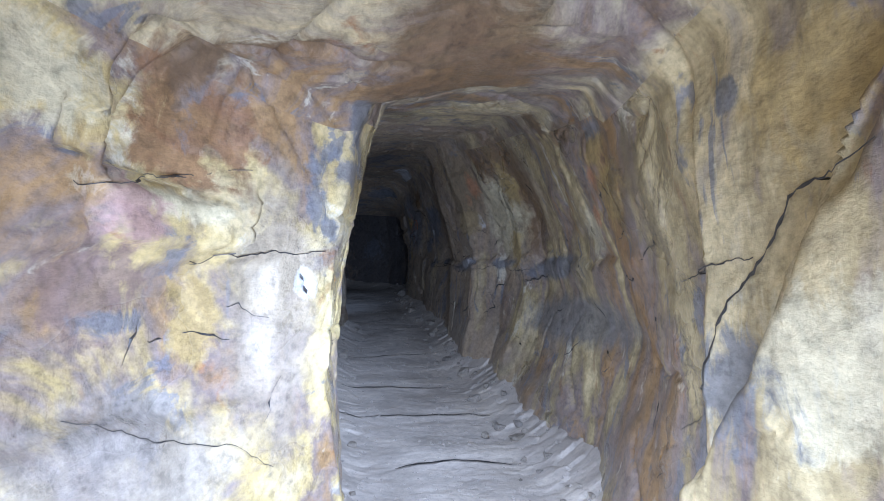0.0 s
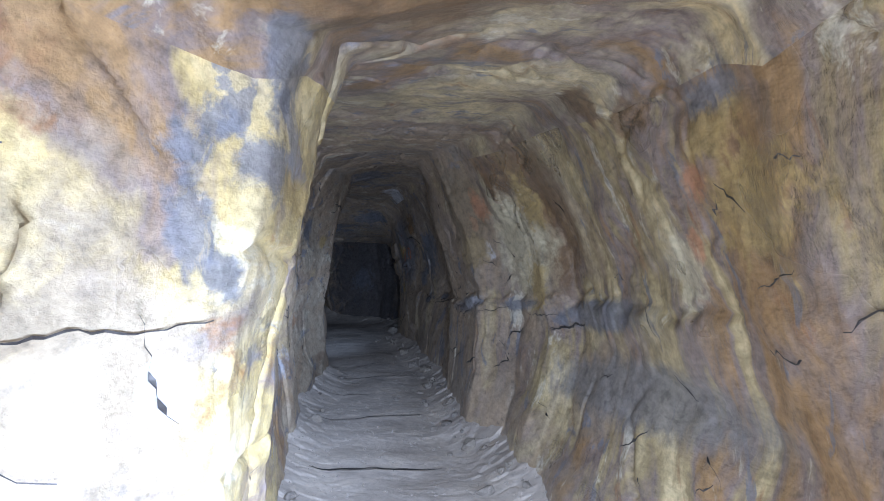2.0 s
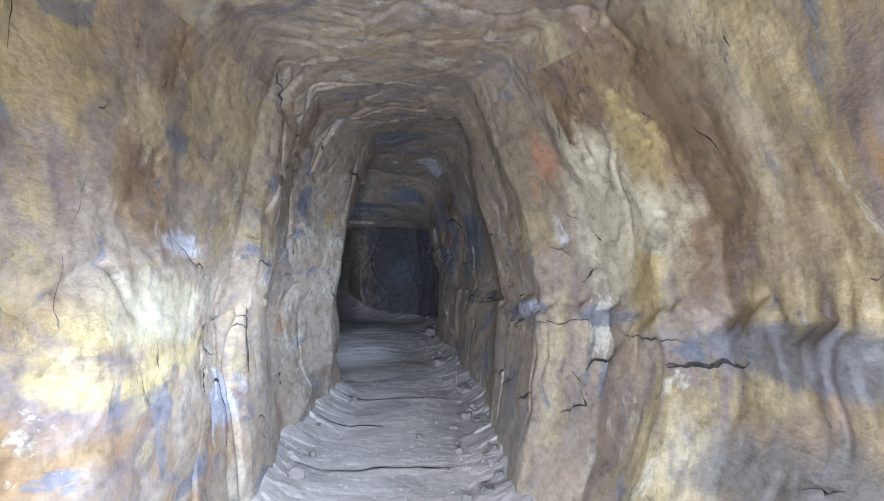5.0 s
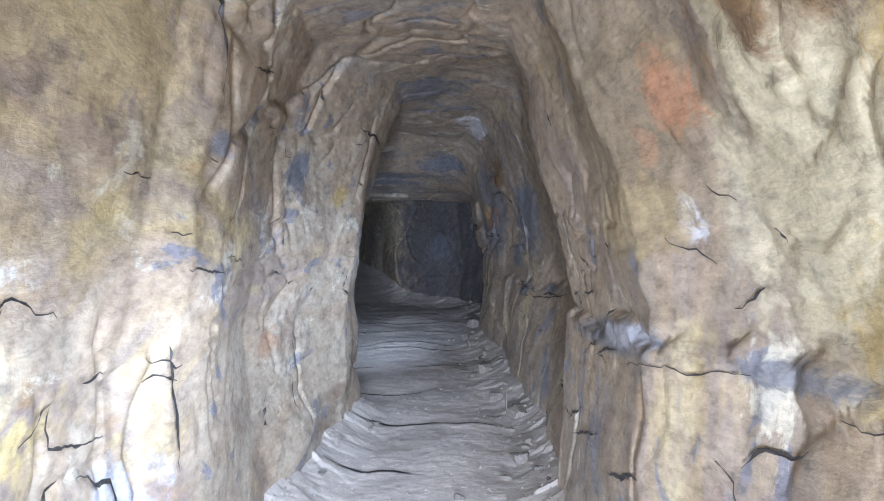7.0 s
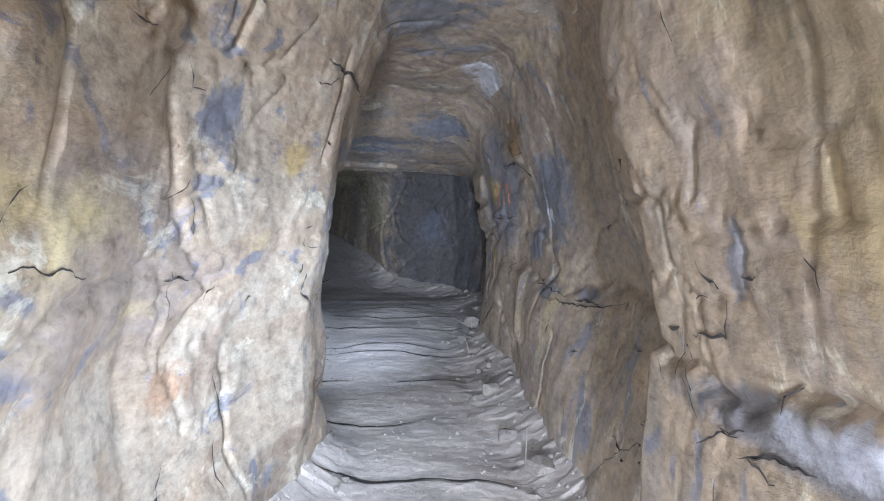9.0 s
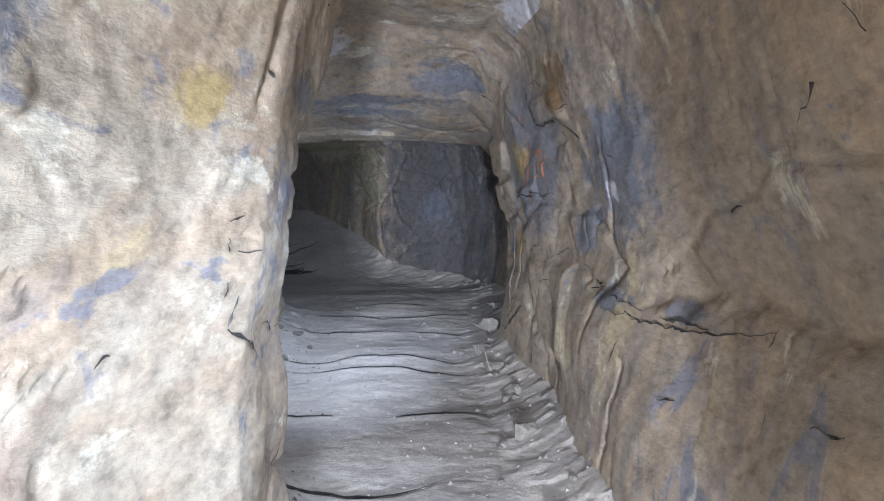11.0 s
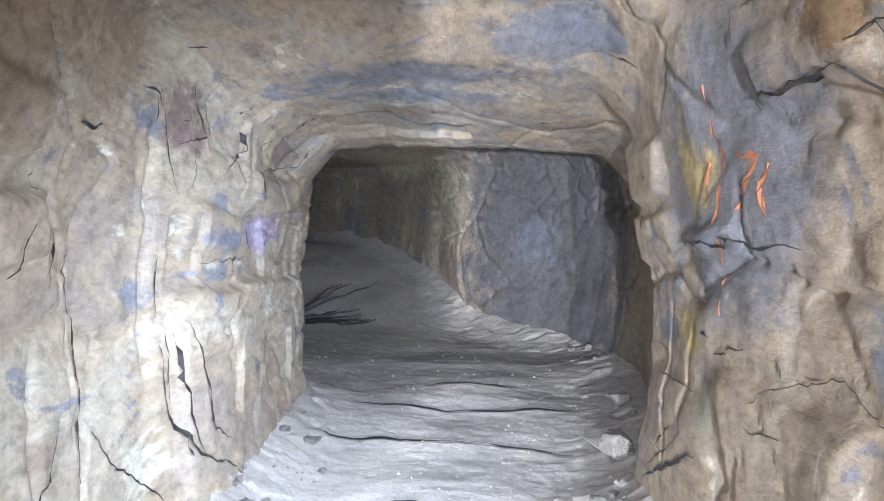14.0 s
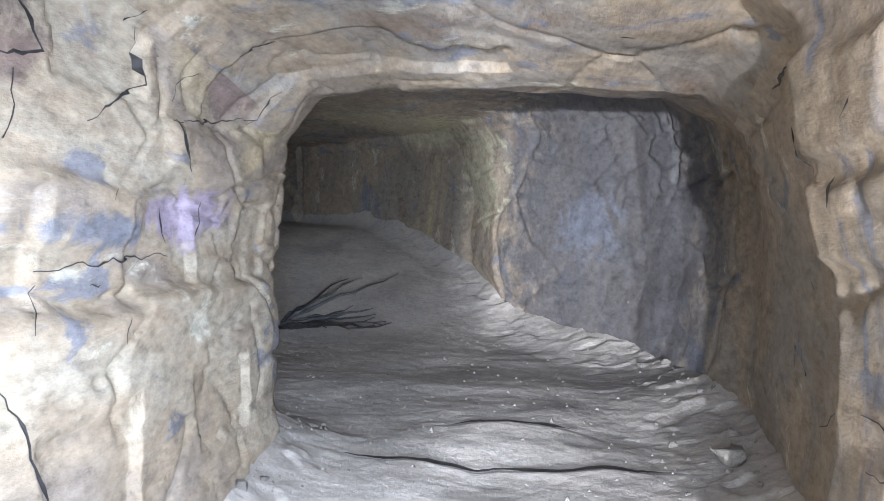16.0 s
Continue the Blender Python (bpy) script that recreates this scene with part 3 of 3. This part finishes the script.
fy = np.repeat(FY[:, None], len(FX), 1)
fz = floor_height(fx, fy)
fp = np.stack([fx, fy, fx * 0], -1).reshape(-1, 3)
LEDGES = (2.7, 3.9, 5.25, 6.48, 7.63, 9.25, 10.45, 11.54, 12.52, 13.6, 14.53, 14.78, 15.76, 16.42, 16.85)
mid_x = (keyed(LEFT, FY, 1) + keyed(RIGHT, FY, 1))[:, None] * 0.5
half = (keyed(RIGHT, FY, 1) - keyed(LEFT, FY, 1))[:, None] * 0.5
across = np.clip(1.1 - 1.25 * np.abs((fx - mid_x + 0.10) / half) ** 2.2, 0, 1)
shade_lines = []
for k, ly in enumerate(LEDGES):
    line = ly + 0.10 * value(np.stack([fx.ravel() * 1.6, fx.ravel() * 0 + k * 3.7, fx.ravel() * 0], 1), 301).reshape(fx.shape) \
        + 0.03 * value(np.stack([fx.ravel() * 7, fx.ravel() * 0 + k * 1.7, fx.ravel() * 0], 1), 302).reshape(fx.shape) + 0.25 * np.clip((fx - mid_x) / half, 0, 1) ** 2 * -1
    off = fy - line
    keep = across * np.clip(0.75 + 0.9 * value(np.stack([fx.ravel() * 2.2, fx.ravel() * 0 + k * 9.1, fx.ravel() * 0], 1), 303).reshape(fx.shape), 0, 1)
    under = keep * np.exp(-((off + 0.010) / 0.015) ** 2)
    fz += keep * 0.014 * np.exp(-(np.clip(off, -9, 0) / 0.12) ** 2) * np.exp(-np.clip(off, 0, 9) / 0.02) - 0.016 * under + 0.012 * keep * np.exp(-((off - 0.25) / 0.18) ** 2)
    shade_lines.append((line, keep))
    
fz += 0.022 * fbm(fp * 1.6, 311, 3, 0.4).reshape(fx.shape) + 0.0025 * fbm(fp * 14, 321, 3).reshape(fx.shape)
bigf, gapf, tagf = facets(fp * 7, 331, 0.7)
fz += (np.clip(np.abs((fx - mid_x) / half) - 0.45, 0, 1) * 0.035 * bigf.reshape(fx.shape)) + np.clip(np.abs((fx - mid_x) / half) - 0.6, 0, 1) ** 1.5 * 0.5
sheet_object("floor", np.stack([fx, fy, fz], -1).reshape(-1, 3), len(FY), len(FX), MUD, "trodden grey-brown mud floor with low ledges across it", "floor", True)


def slab(name, y, label):
    bm = bmesh.new()
    bmesh.ops.create_grid(bm, x_segments=40, y_segments=30, size=3.6)
    for v in bm.verts:
        x, z = v.co.x, v.co.y
        v.co = Vector((x - 1.0, y + 0.12 * noise.noise(Vector((x * 1.5, z * 1.5, y))), z + 1.6))
    me = bpy.data.meshes.new(name)
    bm.to_mesh(me)
    me.materials.append(ROCK_LEFT)
    return tagged(new(name, me), label, "wall", kind="structure")


slab("wall_back", -1.8, "rock face closing the drift behind")
slab("wall_far", 23.2, "dark rock face closing the far passage")


# ---- helpers for things ----
def mesh_of(name, bm, material):
    me = bpy.data.meshes.new(name)
    bm.to_mesh(me)
    bm.free()
    me.materials.append(material)
    return me


def floor_at(x, y):
    i = min(len(FY) - 1, max(0, int((y + 2.0) / 0.0125)))
    j = min(len(FX) - 1, max(0, int(round((x - lo[i]) / (hi[i] - lo[i]) * (len(FX) - 1)))))
    return float(fz[i, j])


def wall_at(left, y, z):
    """A place on a side wall's face, at a height."""
    i = min(len(Y) - 1, max(0, int(round((y + 2.0) / STEP))))
    a, b = (0, CUT1) if left else (CUT2, len(U))
    j = a + int(np.argmin(np.abs(grid[i, a:b, 2] - z)))
    return Vector(grid[i, j])


def rough_stone(rng, flat):
    """A broken, angular stone of about unit size, its foot at z = 0."""
    bm = bmesh.new()
    for _ in range(15):
        v = Vector((rng.uniform(-1, 1), rng.uniform(-1, 1), rng.uniform(-1, 1)))
        v /= max(abs(v.x), abs(v.y), abs(v.z), 0.6) ** 0.8
        bm.verts.new((v.x * 0.5, v.y * 0.42, v.z * 0.5 * flat + 0.42 * flat))
    hull = bmesh.ops.convex_hull(bm, input=bm.verts)
    bmesh.ops.delete(bm, geom=[g for g in hull["geom_interior"] if isinstance(g, bmesh.types.BMVert)], context="VERTS")
    bmesh.ops.bevel(bm, geom=bm.edges[:], offset=0.03, segments=1, affect="EDGES")
    return bm


def stone_material(name, a, b):
    n = Nodes(name)
    own = n.add("ShaderNodeObjectInfo").outputs["Random"]
    col = n.mix(own, a, b)
    col = n.mix(0.9, col, n.ramp(n.noise(n.place, 5, 6, 0.7), [(0.3, 0.6), (0.5, 1.0), (0.68, 1.2)]), "MULTIPLY")
    return n.done(col, 0.75, n.bump(n.noise(n.place, 11, 6, 0.7), 0.7, 0.04))


STONE = stone_material("broken_stone", (0.33, 0.29, 0.24), (0.24, 0.215, 0.19))
rng = random.Random(5)
stone_meshes = [mesh_of("loose_stone", rough_stone(rng, rng.uniform(0.45, 0.8)), STONE) for _ in range(9)]


def loose_stone(x, y, size):
    ob = new("loose_stone", rng.choice(stone_meshes))
    ob.matrix_world = pose(x, y, floor_at(x, y) - 0.10 * size, rng.uniform(-8, 8), rng.uniform(-8, 8), rng.uniform(0, 360)) @ Matrix.Scale(size, 4)
    big = size > 0.12
    return tagged(ob, "chunky pale brown broken stone resting by the wall" if big else "small grey-brown broken stone lying on the mud", "stone", "loose stones on the floor")


for x, y, size in ((1.05, 5.55, 0.13), (1.0, 5.9, 0.10), (0.86, 5.75, 0.09), (0.95, 6.8, 0.12), (0.98, 7.9, 0.16), (0.92, 8.6, 0.10), (1.0, 9.2, 0.14), (0.55, 9.96, 0.07), (0.12, 11.08, 0.06), (0.17, 11.1, 0.05),
                   (0.95, 10.6, 0.15), (1.02, 11.5, 0.18), (0.88, 12.1, 0.12), (0.85, 13.0, 0.13), (0.78, 14.3, 0.16), (0.7, 14.8, 0.14), (0.85, 15.5, 0.2), (0.95, 16.4, 0.15), (-0.22, 5.0, 0.1), (-0.75, 13.6, 0.14), (-0.8, 14.6, 0.12), (-0.78, 15.6, 0.10), (-0.2, 8.9, 0.1)):
    loose_stone(x, y, size)
for _ in range(110):
    y = rng.uniform(3.0, 18.5)
    a, b = float(keyed(LEFT, y, 1)), float(keyed(RIGHT, y, 1))
    near_right = rng.random() < 0.65
    x = b - 0.04 - abs(rng.gauss(0, 0.16)) if near_right else a + 0.04 + abs(rng.gauss(0, 0.10))
    if a < x < b:
        loose_stone(x, y, rng.uniform(0.025, 0.085))

# fine grit, past counting
verts, faces = [], []
for _ in range(2600):
    y = rng.uniform(2.5, 20.0)
    a, b = float(keyed(LEFT, y, 1)), float(keyed(RIGHT, y, 1))
    x = a + (b - a) * (rng.betavariate(0.5, 0.5))
    g, z = rng.uniform(0.004, 0.014), floor_at(x, y)
    k = len(verts)
    verts += [(x - g, y - g * rng.random(), z - 0.3 * g), (x + g, y - g, z - 0.3 * g), (x + g * rng.random(), y + g, z - 0.3 * g), (x, y, z + g * rng.uniform(0.6, 1.2))]
    faces += [(k, k + 1, k + 3), (k + 1, k + 2, k + 3), (k + 2, k, k + 3)]
me = bpy.data.meshes.new("grit")
me.from_pydata(verts, [], faces)
me.materials.append(STONE)
tagged(new("grit", me), "fine grey-brown grit strewn over the mud floor", "gravel", kind="stuff")

# ---- black strips laid as painted shade under the floor's ledges ----
def shade_and_root():
    n = Nodes("shade_and_root_black")
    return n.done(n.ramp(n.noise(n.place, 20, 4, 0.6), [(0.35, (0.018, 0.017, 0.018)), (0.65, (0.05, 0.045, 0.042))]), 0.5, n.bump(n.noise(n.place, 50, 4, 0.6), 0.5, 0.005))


# near-black, shared by the painted shade of ledges and cracks, and the roots
SHADE_AND_ROOT = shade_and_root()
for line, keep in shade_lines:
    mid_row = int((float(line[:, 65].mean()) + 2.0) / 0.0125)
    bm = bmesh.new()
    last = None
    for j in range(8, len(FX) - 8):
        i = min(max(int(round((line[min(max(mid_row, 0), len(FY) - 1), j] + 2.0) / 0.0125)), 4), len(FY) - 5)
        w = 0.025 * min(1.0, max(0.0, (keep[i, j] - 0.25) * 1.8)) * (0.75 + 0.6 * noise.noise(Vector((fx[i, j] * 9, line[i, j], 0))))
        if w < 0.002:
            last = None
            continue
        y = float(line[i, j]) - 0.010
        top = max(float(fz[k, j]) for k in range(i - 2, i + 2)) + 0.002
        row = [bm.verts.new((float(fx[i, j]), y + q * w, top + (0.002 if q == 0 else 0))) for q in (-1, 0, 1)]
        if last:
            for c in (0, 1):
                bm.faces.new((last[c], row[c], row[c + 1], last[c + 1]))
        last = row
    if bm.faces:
        ob = new("ledge_shade", mesh_of("ledge_shade", bm, SHADE_AND_ROOT))
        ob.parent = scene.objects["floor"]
    else:
        bm.free()

# ---- sprayed survey mark ----
def spray():
    n = Nodes("orange_spray_paint")
    col = n.ramp(n.noise(n.place, 30, 5, 0.7), [(0.3, (0.30, 0.17, 0.10)), (0.66, (0.50, 0.15, 0.06))])
    return n.done(col, 0.7, n.bump(n.noise(n.place, 60, 4, 0.7), 0.5, 0.006))


SPRAY = spray()
mark = tagged(new("survey_mark"), "orange sprayed number mark on the rock wall", "graffiti")
mark.location = wall_at(False, 14.0, 2.65)


def ribbon(left, points, width, lift, taper, jag, hug=1):
    """A strip that lies on a side wall; points are y, z."""
    bm = bmesh.new()
    path = []
    for (y0, z0), (y1, z1) in zip(points, points[1:]):
        n = max(4, int(math.hypot(y1 - y0, z1 - z0) / 0.025))
        path += [(y0 + (y1 - y0) * k / n, z0 + (z1 - z0) * k / n) for k in range(n)]
    path.append(points[-1])
    a0, b0 = (0, CUT1 + 30) if left else (CUT2 - 30, len(U))
    last = None
    for k, (y, z) in enumerate(path):
        a, b = path[max(0, k - 1)], path[min(len(path) - 1, k + 1)]
        dy, dz = b[0] - a[0], b[1] - a[1]
        size = math.hypot(dy, dz) or 1
        off = jag * (noise.noise(Vector((y * 9, z * 9, 7))) + 0.6 * noise.noise(Vector((y * 27, z * 27, 1))))
        w = width * (0.8 + 0.9 * noise.noise(Vector((y * 23, z * 23, 3))))
        if taper:
            w *= min(1, 0.15 + 2.5 * min(k, len(path) - 1 - k) / len(path))
        w = max(w, 0.0015)
        row = []
        for q in (-1, -0.33, 0.33, 1):
            yy, zz = y - (q * w + off) * dz / size, z + (q * w + off) * dy / size
            i = min(len(Y) - 2, max(1, int(round((yy + 2.0) / STEP))))
            j = a0 + int(np.argmin(np.abs(grid[i, a0:b0, 2] - zz)))
            near = grid[i - hug:i + hug + 1, max(0, j - hug):j + hug + 1, 0]
            row.append(bm.verts.new((float(near.max()) + lift if left else float(near.min()) - lift, yy, zz)))
        if last:
            for c in range(3):
                bm.faces.new((last[c], last[c + 1], row[c + 1], row[c]))
        last = row
    return bm


def stroke(points, width):
    ob = new("stroke", mesh_of("stroke", ribbon(False, points, width * 1.1, 0.003, True, 0.02, 0), SPRAY))
    ob.parent = mark
    ob.matrix_parent_inverse = Matrix.Translation(-mark.location)


def crack_shade(left, points, width, jag=0.02):
    """A black strip on the rock, painting the shade inside an open joint."""
    ob = new("crack_shade", mesh_of("crack_shade", ribbon(left, points, width, 0.002, True, jag), SHADE_AND_ROOT))
    ob.parent = scene.objects["wall_left" if left else "wall_right"]


stroke([(14.03, 2.82), (14.05, 2.64)], 0.012)
stroke([(13.91, 3.0), (13.93, 2.80), (13.96, 2.60), (13.96, 2.50), (13.97, 2.28)], 0.014)
stroke([(13.82, 2.77), (13.70, 2.75), (13.83, 2.61)], 0.02)
stroke([(13.62, 2.72), (13.68, 2.65), (13.64, 2.58)], 0.02)

# ---- joints in the rock, their inner shade laid on as black strips ----
crack_shade(False, [(1.24, 1.82), (1.41, 1.79), (1.69, 1.79), (1.78, 1.72), (1.94, 1.63), (2.10, 1.54), (2.23, 1.44), (2.30, 1.29), (2.81, 1.06)], 0.006)
crack_shade(True, [(2.13, 1.91), (2.49, 1.96), (3.00, 2.05)], 0.002)
crack_shade(True, [(2.73, 1.72), (3.00, 1.74), (3.42, 1.77)], 0.003)
crack_shade(True, [(2.27, 2.27), (2.27, 2.11), (2.31, 1.96)], 0.002)
crack_shade(True, [(2.25, 1.29), (2.49, 1.18), (2.88, 1.08), (3.08, 0.95)], 0.002)
crack_shade(False, [(2.76, 1.59), (2.17, 1.64), (1.96, 1.65)], 0.004)
crack_shade(False, [(3.39, 1.69), (3.03, 1.79)], 0.003)
crack_shade(False, [(3.87, 1.80), (3.69, 1.82), (3.54, 1.84)], 0.003)
crack_shade(False, [(7.08, 1.63), (6.53, 1.67)], 0.008)
crack_shade(False, [(5.56, 1.08), (5.24, 1.21)], 0.006)
crack_shade(True, [(3.27, 1.79), (3.30, 1.71), (3.32, 1.65), (3.35, 1.57)], 0.003)
crack_shade(True, [(6.93, 2.12), (7.12, 2.08), (7.31, 2.05), (7.53, 2.01)], 0.004)
crack_shade(True, [(8.21, 1.89), (8.28, 1.68), (8.30, 1.48)], 0.010)
crack_shade(True, [(7.57, 1.62), (7.38, 1.56), (7.43, 1.50)], 0.008)
crack_shade(True, [(7.70, 1.60), (7.93, 1.52), (8.00, 1.40), (7.99, 1.18)], 0.009)
crack_shade(True, [(7.36, 1.75), (7.51, 1.81), (7.53, 1.70), (7.92, 1.66)], 0.005)
crack_shade(True, [(7.77, 3.07), (8.16, 2.97), (8.26, 2.80), (8.31, 2.59)], 0.006)
crack_shade(True, [(8.24, 2.13), (8.63, 2.12)], 0.006)
crack_shade(False, [(9.60, 1.32), (9.04, 1.42)], 0.008)
crack_shade(False, [(8.80, 1.32), (8.40, 1.39)], 0.011)
crack_shade(False, [(7.95, 1.55), (7.85, 1.60), (7.69, 1.63)], 0.009)
crack_shade(False, [(8.15, 1.32), (7.91, 1.38), (7.89, 1.44)], 0.005)
crack_shade(False, [(7.55, 1.74), (7.23, 1.73), (7.05, 1.73), (6.93, 1.73)], 0.004)
crack_shade(False, [(7.07, 1.62), (6.83, 1.66)], 0.006)
crack_shade(True, [(8.55, 2.86), (8.92, 2.94)], 0.007)
crack_shade(True, [(6.46, 1.71), (6.65, 1.51)], 0.003)
crack_shade(False, [(8.39, 1.78), (8.12, 1.78), (7.92, 1.80)], 0.003)
crack_shade(True, [(8.74, 2.18), (8.92, 2.17), (9.17, 2.16)], 0.003)
crack_shade(True, [(9.85, 2.13), (10.00, 2.12)], 0.005)
crack_shade(True, [(10.74, 3.05), (11.09, 3.05), (11.52, 3.03)], 0.012)
crack_shade(True, [(10.31, 1.80), (10.43, 1.54)], 0.006)
crack_shade(True, [(10.33, 1.51), (10.31, 1.29)], 0.006)
crack_shade(True, [(9.93, 2.39), (9.98, 2.27)], 0.005)
crack_shade(True, [(8.32, 2.49), (8.38, 2.50)], 0.003)
crack_shade(True, [(9.72, 2.82), (9.78, 2.73), (9.87, 2.72)], 0.003)
crack_shade(False, [(9.76, 2.00), (9.67, 2.01)], 0.008)
crack_shade(False, [(9.28, 2.11), (9.32, 2.01), (9.56, 1.99)], 0.007)
crack_shade(False, [(9.19, 1.74), (9.02, 1.78), (8.83, 1.79)], 0.006)
crack_shade(False, [(9.74, 1.37), (9.43, 1.47)], 0.008)
crack_shade(False, [(12.53, 1.93), (11.83, 1.91), (11.23, 1.98)], 0.005)
crack_shade(False, [(9.80, 1.89), (9.74, 1.83)], 0.005)
crack_shade(False, [(9.85, 1.69), (10.64, 1.40), (11.02, 1.17)], 0.003)
crack_shade(False, [(9.31, 1.78), (9.18, 1.80)], 0.004)
crack_shade(True, [(9.16, 2.77), (9.31, 2.78)], 0.004)
crack_shade(True, [(10.01, 3.15), (10.09, 3.08)], 0.005)
crack_shade(False, [(8.64, 1.76), (8.41, 1.78)], 0.003)
crack_shade(True, [(11.10, 2.12), (11.08, 2.03), (11.46, 1.89)], 0.007)
crack_shade(False, [(11.44, 2.34), (11.34, 2.36)], 0.005)
crack_shade(False, [(11.99, 1.94), (11.81, 1.94), (11.65, 1.94)], 0.007)
crack_shade(False, [(12.30, 1.84), (12.37, 1.69)], 0.005)
crack_shade(False, [(13.00, 2.11), (12.71, 2.04), (12.38, 1.98), (12.14, 1.96)], 0.003)
crack_shade(False, [(14.85, 1.53), (14.15, 1.80)], 0.014)
crack_shade(True, [(10.98, 2.27), (11.02, 2.24)], 0.003)
crack_shade(True, [(11.06, 2.25), (11.17, 2.23)], 0.003)
crack_shade(False, [(13.95, 1.40), (13.90, 1.62)], 0.007)
crack_shade(False, [(12.88, 1.68), (12.80, 1.72)], 0.005)
crack_shade(True, [(10.98, 2.32), (11.05, 2.35)], 0.003)
crack_shade(True, [(11.02, 2.74), (11.08, 2.71)], 0.003)
crack_shade(True, [(11.52, 2.00), (11.76, 1.93)], 0.003)
crack_shade(True, [(13.67, 2.44), (13.76, 2.21), (13.73, 2.03), (13.70, 1.85), (13.69, 1.73)], 0.005)
crack_shade(True, [(13.80, 1.87), (13.91, 1.74), (14.26, 1.54), (14.32, 1.45)], 0.005)
crack_shade(True, [(14.33, 2.09), (14.34, 1.96), (14.36, 1.79), (14.47, 1.64), (14.95, 1.42)], 0.006)
crack_shade(True, [(14.40, 2.13), (14.42, 1.95), (14.45, 1.75), (14.53, 1.60)], 0.006)
crack_shade(True, [(14.34, 2.43), (14.34, 2.21)], 0.006)
crack_shade(False, [(13.61, 2.87), (13.48, 2.88), (13.27, 2.87), (13.09, 2.88)], 0.007)
crack_shade(False, [(14.83, 1.57), (14.51, 1.73), (14.31, 1.84)], 0.006)
crack_shade(True, [(13.70, 2.85), (13.90, 2.88)], 0.009)
crack_shade(False, [(13.68, 2.07), (13.52, 2.14), (13.30, 2.18), (13.10, 2.12)], 0.002)
crack_shade(True, [(14.44, 3.28), (14.51, 3.28)], 0.006)
crack_shade(True, [(14.56, 3.24), (14.71, 2.95), (14.49, 2.89)], 0.006)
crack_shade(False, [(14.39, 2.52), (13.84, 2.50), (13.49, 2.49)], 0.005)
crack_shade(True, [(14.22, 3.08), (14.34, 3.07), (14.35, 3.01)], 0.006)
crack_shade(True, [(15.36, 2.87), (15.48, 2.72)], 0.008)
crack_shade(True, [(14.32, 3.05), (14.32, 2.93)], 0.004)
crack_shade(True, [(14.35, 3.09), (14.38, 2.93), (14.40, 2.81), (14.46, 2.68)], 0.004)
crack_shade(True, [(14.38, 2.13), (14.37, 1.96), (14.37, 1.85)], 0.004)
crack_shade(True, [(14.36, 1.81), (14.41, 1.71), (14.44, 1.63)], 0.007)
crack_shade(True, [(14.48, 2.17), (14.55, 2.05), (14.59, 1.92), (14.61, 1.78), (14.64, 1.70), (14.82, 1.61)], 0.007)
crack_shade(False, [(14.82, 2.64), (14.86, 2.57)], 0.008)
crack_shade(True, [(15.35, 2.86), (15.99, 2.95), (16.08, 2.97)], 0.003)
crack_shade(True, [(14.69, 2.39), (14.90, 2.41), (15.46, 2.42)], 0.003)
crack_shade(True, [(14.69, 2.37), (14.62, 2.25)], 0.004)
crack_shade(False, [(14.85, 2.09), (14.68, 2.10), (14.71, 2.06)], 0.004)
crack_shade(False, [(14.14, 2.22), (14.06, 2.20)], 0.006)
crack_shade(False, [(14.04, 2.15), (13.93, 2.17)], 0.006)
crack_shade(False, [(14.78, 1.99), (14.47, 2.00), (14.23, 2.00)], 0.004)
crack_shade(False, [(14.43, 1.85), (14.62, 1.75), (14.70, 1.67)], 0.007)
crack_shade(False, [(15.62, 2.96), (15.42, 3.01)], 0.006)
crack_shade(True, [(15.08, 3.13), (15.18, 2.95), (14.88, 2.80)], 0.005)
crack_shade(True, [(15.39, 2.86), (15.52, 2.66)], 0.006)
crack_shade(True, [(15.39, 2.60), (15.44, 2.46)], 0.006)
for _ in range(150):
    y, z = rng.uniform(2.5, 16.3), rng.uniform(0.35, 2.0)
    z += FALL * y
    turn, long = rng.choice((rng.gauss(0, 0.4), rng.gauss(1.3, 0.4))), rng.uniform(0.05, 0.28)
    crack_shade(rng.random() < 0.5, [(y, z), (y + long * math.cos(turn), z + long * math.sin(turn) * 0.7)], rng.uniform(0.002, 0.0055), 0.03)


# ---- dead roots on the far floor ----
def root_bundle():
    """Dark forked roots fanning out from one foot."""
    foot = Vector((-2.05, 19.0, floor_at(-2.05, 19.0) + 0.02))
    bundle = tagged(new("root_bundle"), "bundle of dark dead roots lying on the mud floor", "roots")
    bundle.location = foot
    for _ in range(14):
        reach, rise, side = rng.uniform(0.45, 1.0), rng.choice((0.02, 0.06, 0.12, 0.25, 0.40)), rng.uniform(-0.3, 0.5)
        bm = bmesh.new()
        last = None
        for k in range(9):
            f = k / 8
            mid = Vector((reach * f, side * f + 0.05 * noise.noise(Vector((k * 0.6, reach * 9, 0))), rise * f ** 0.8 + 0.05 * noise.noise(Vector((k * 0.7, side * 9, 4)))))
            low = floor_at(foot.x + mid.x, foot.y + mid.y) - foot.z
            mid.z = max(mid.z, low + 0.012)
            r = 0.020 * (1 - 0.8 * f)
            ring = [bm.verts.new(mid + Vector((0, r * math.cos(a * 1.2566), r * math.sin(a * 1.2566)))) for a in range(5)]
            if last:
                for c in range(5):
                    bm.faces.new((last[c], last[(c + 1) % 5], ring[(c + 1) % 5], ring[c]))
            last = ring
        ob = new("root", mesh_of("root", bm, SHADE_AND_ROOT))
        ob.parent = bundle


root_bundle()
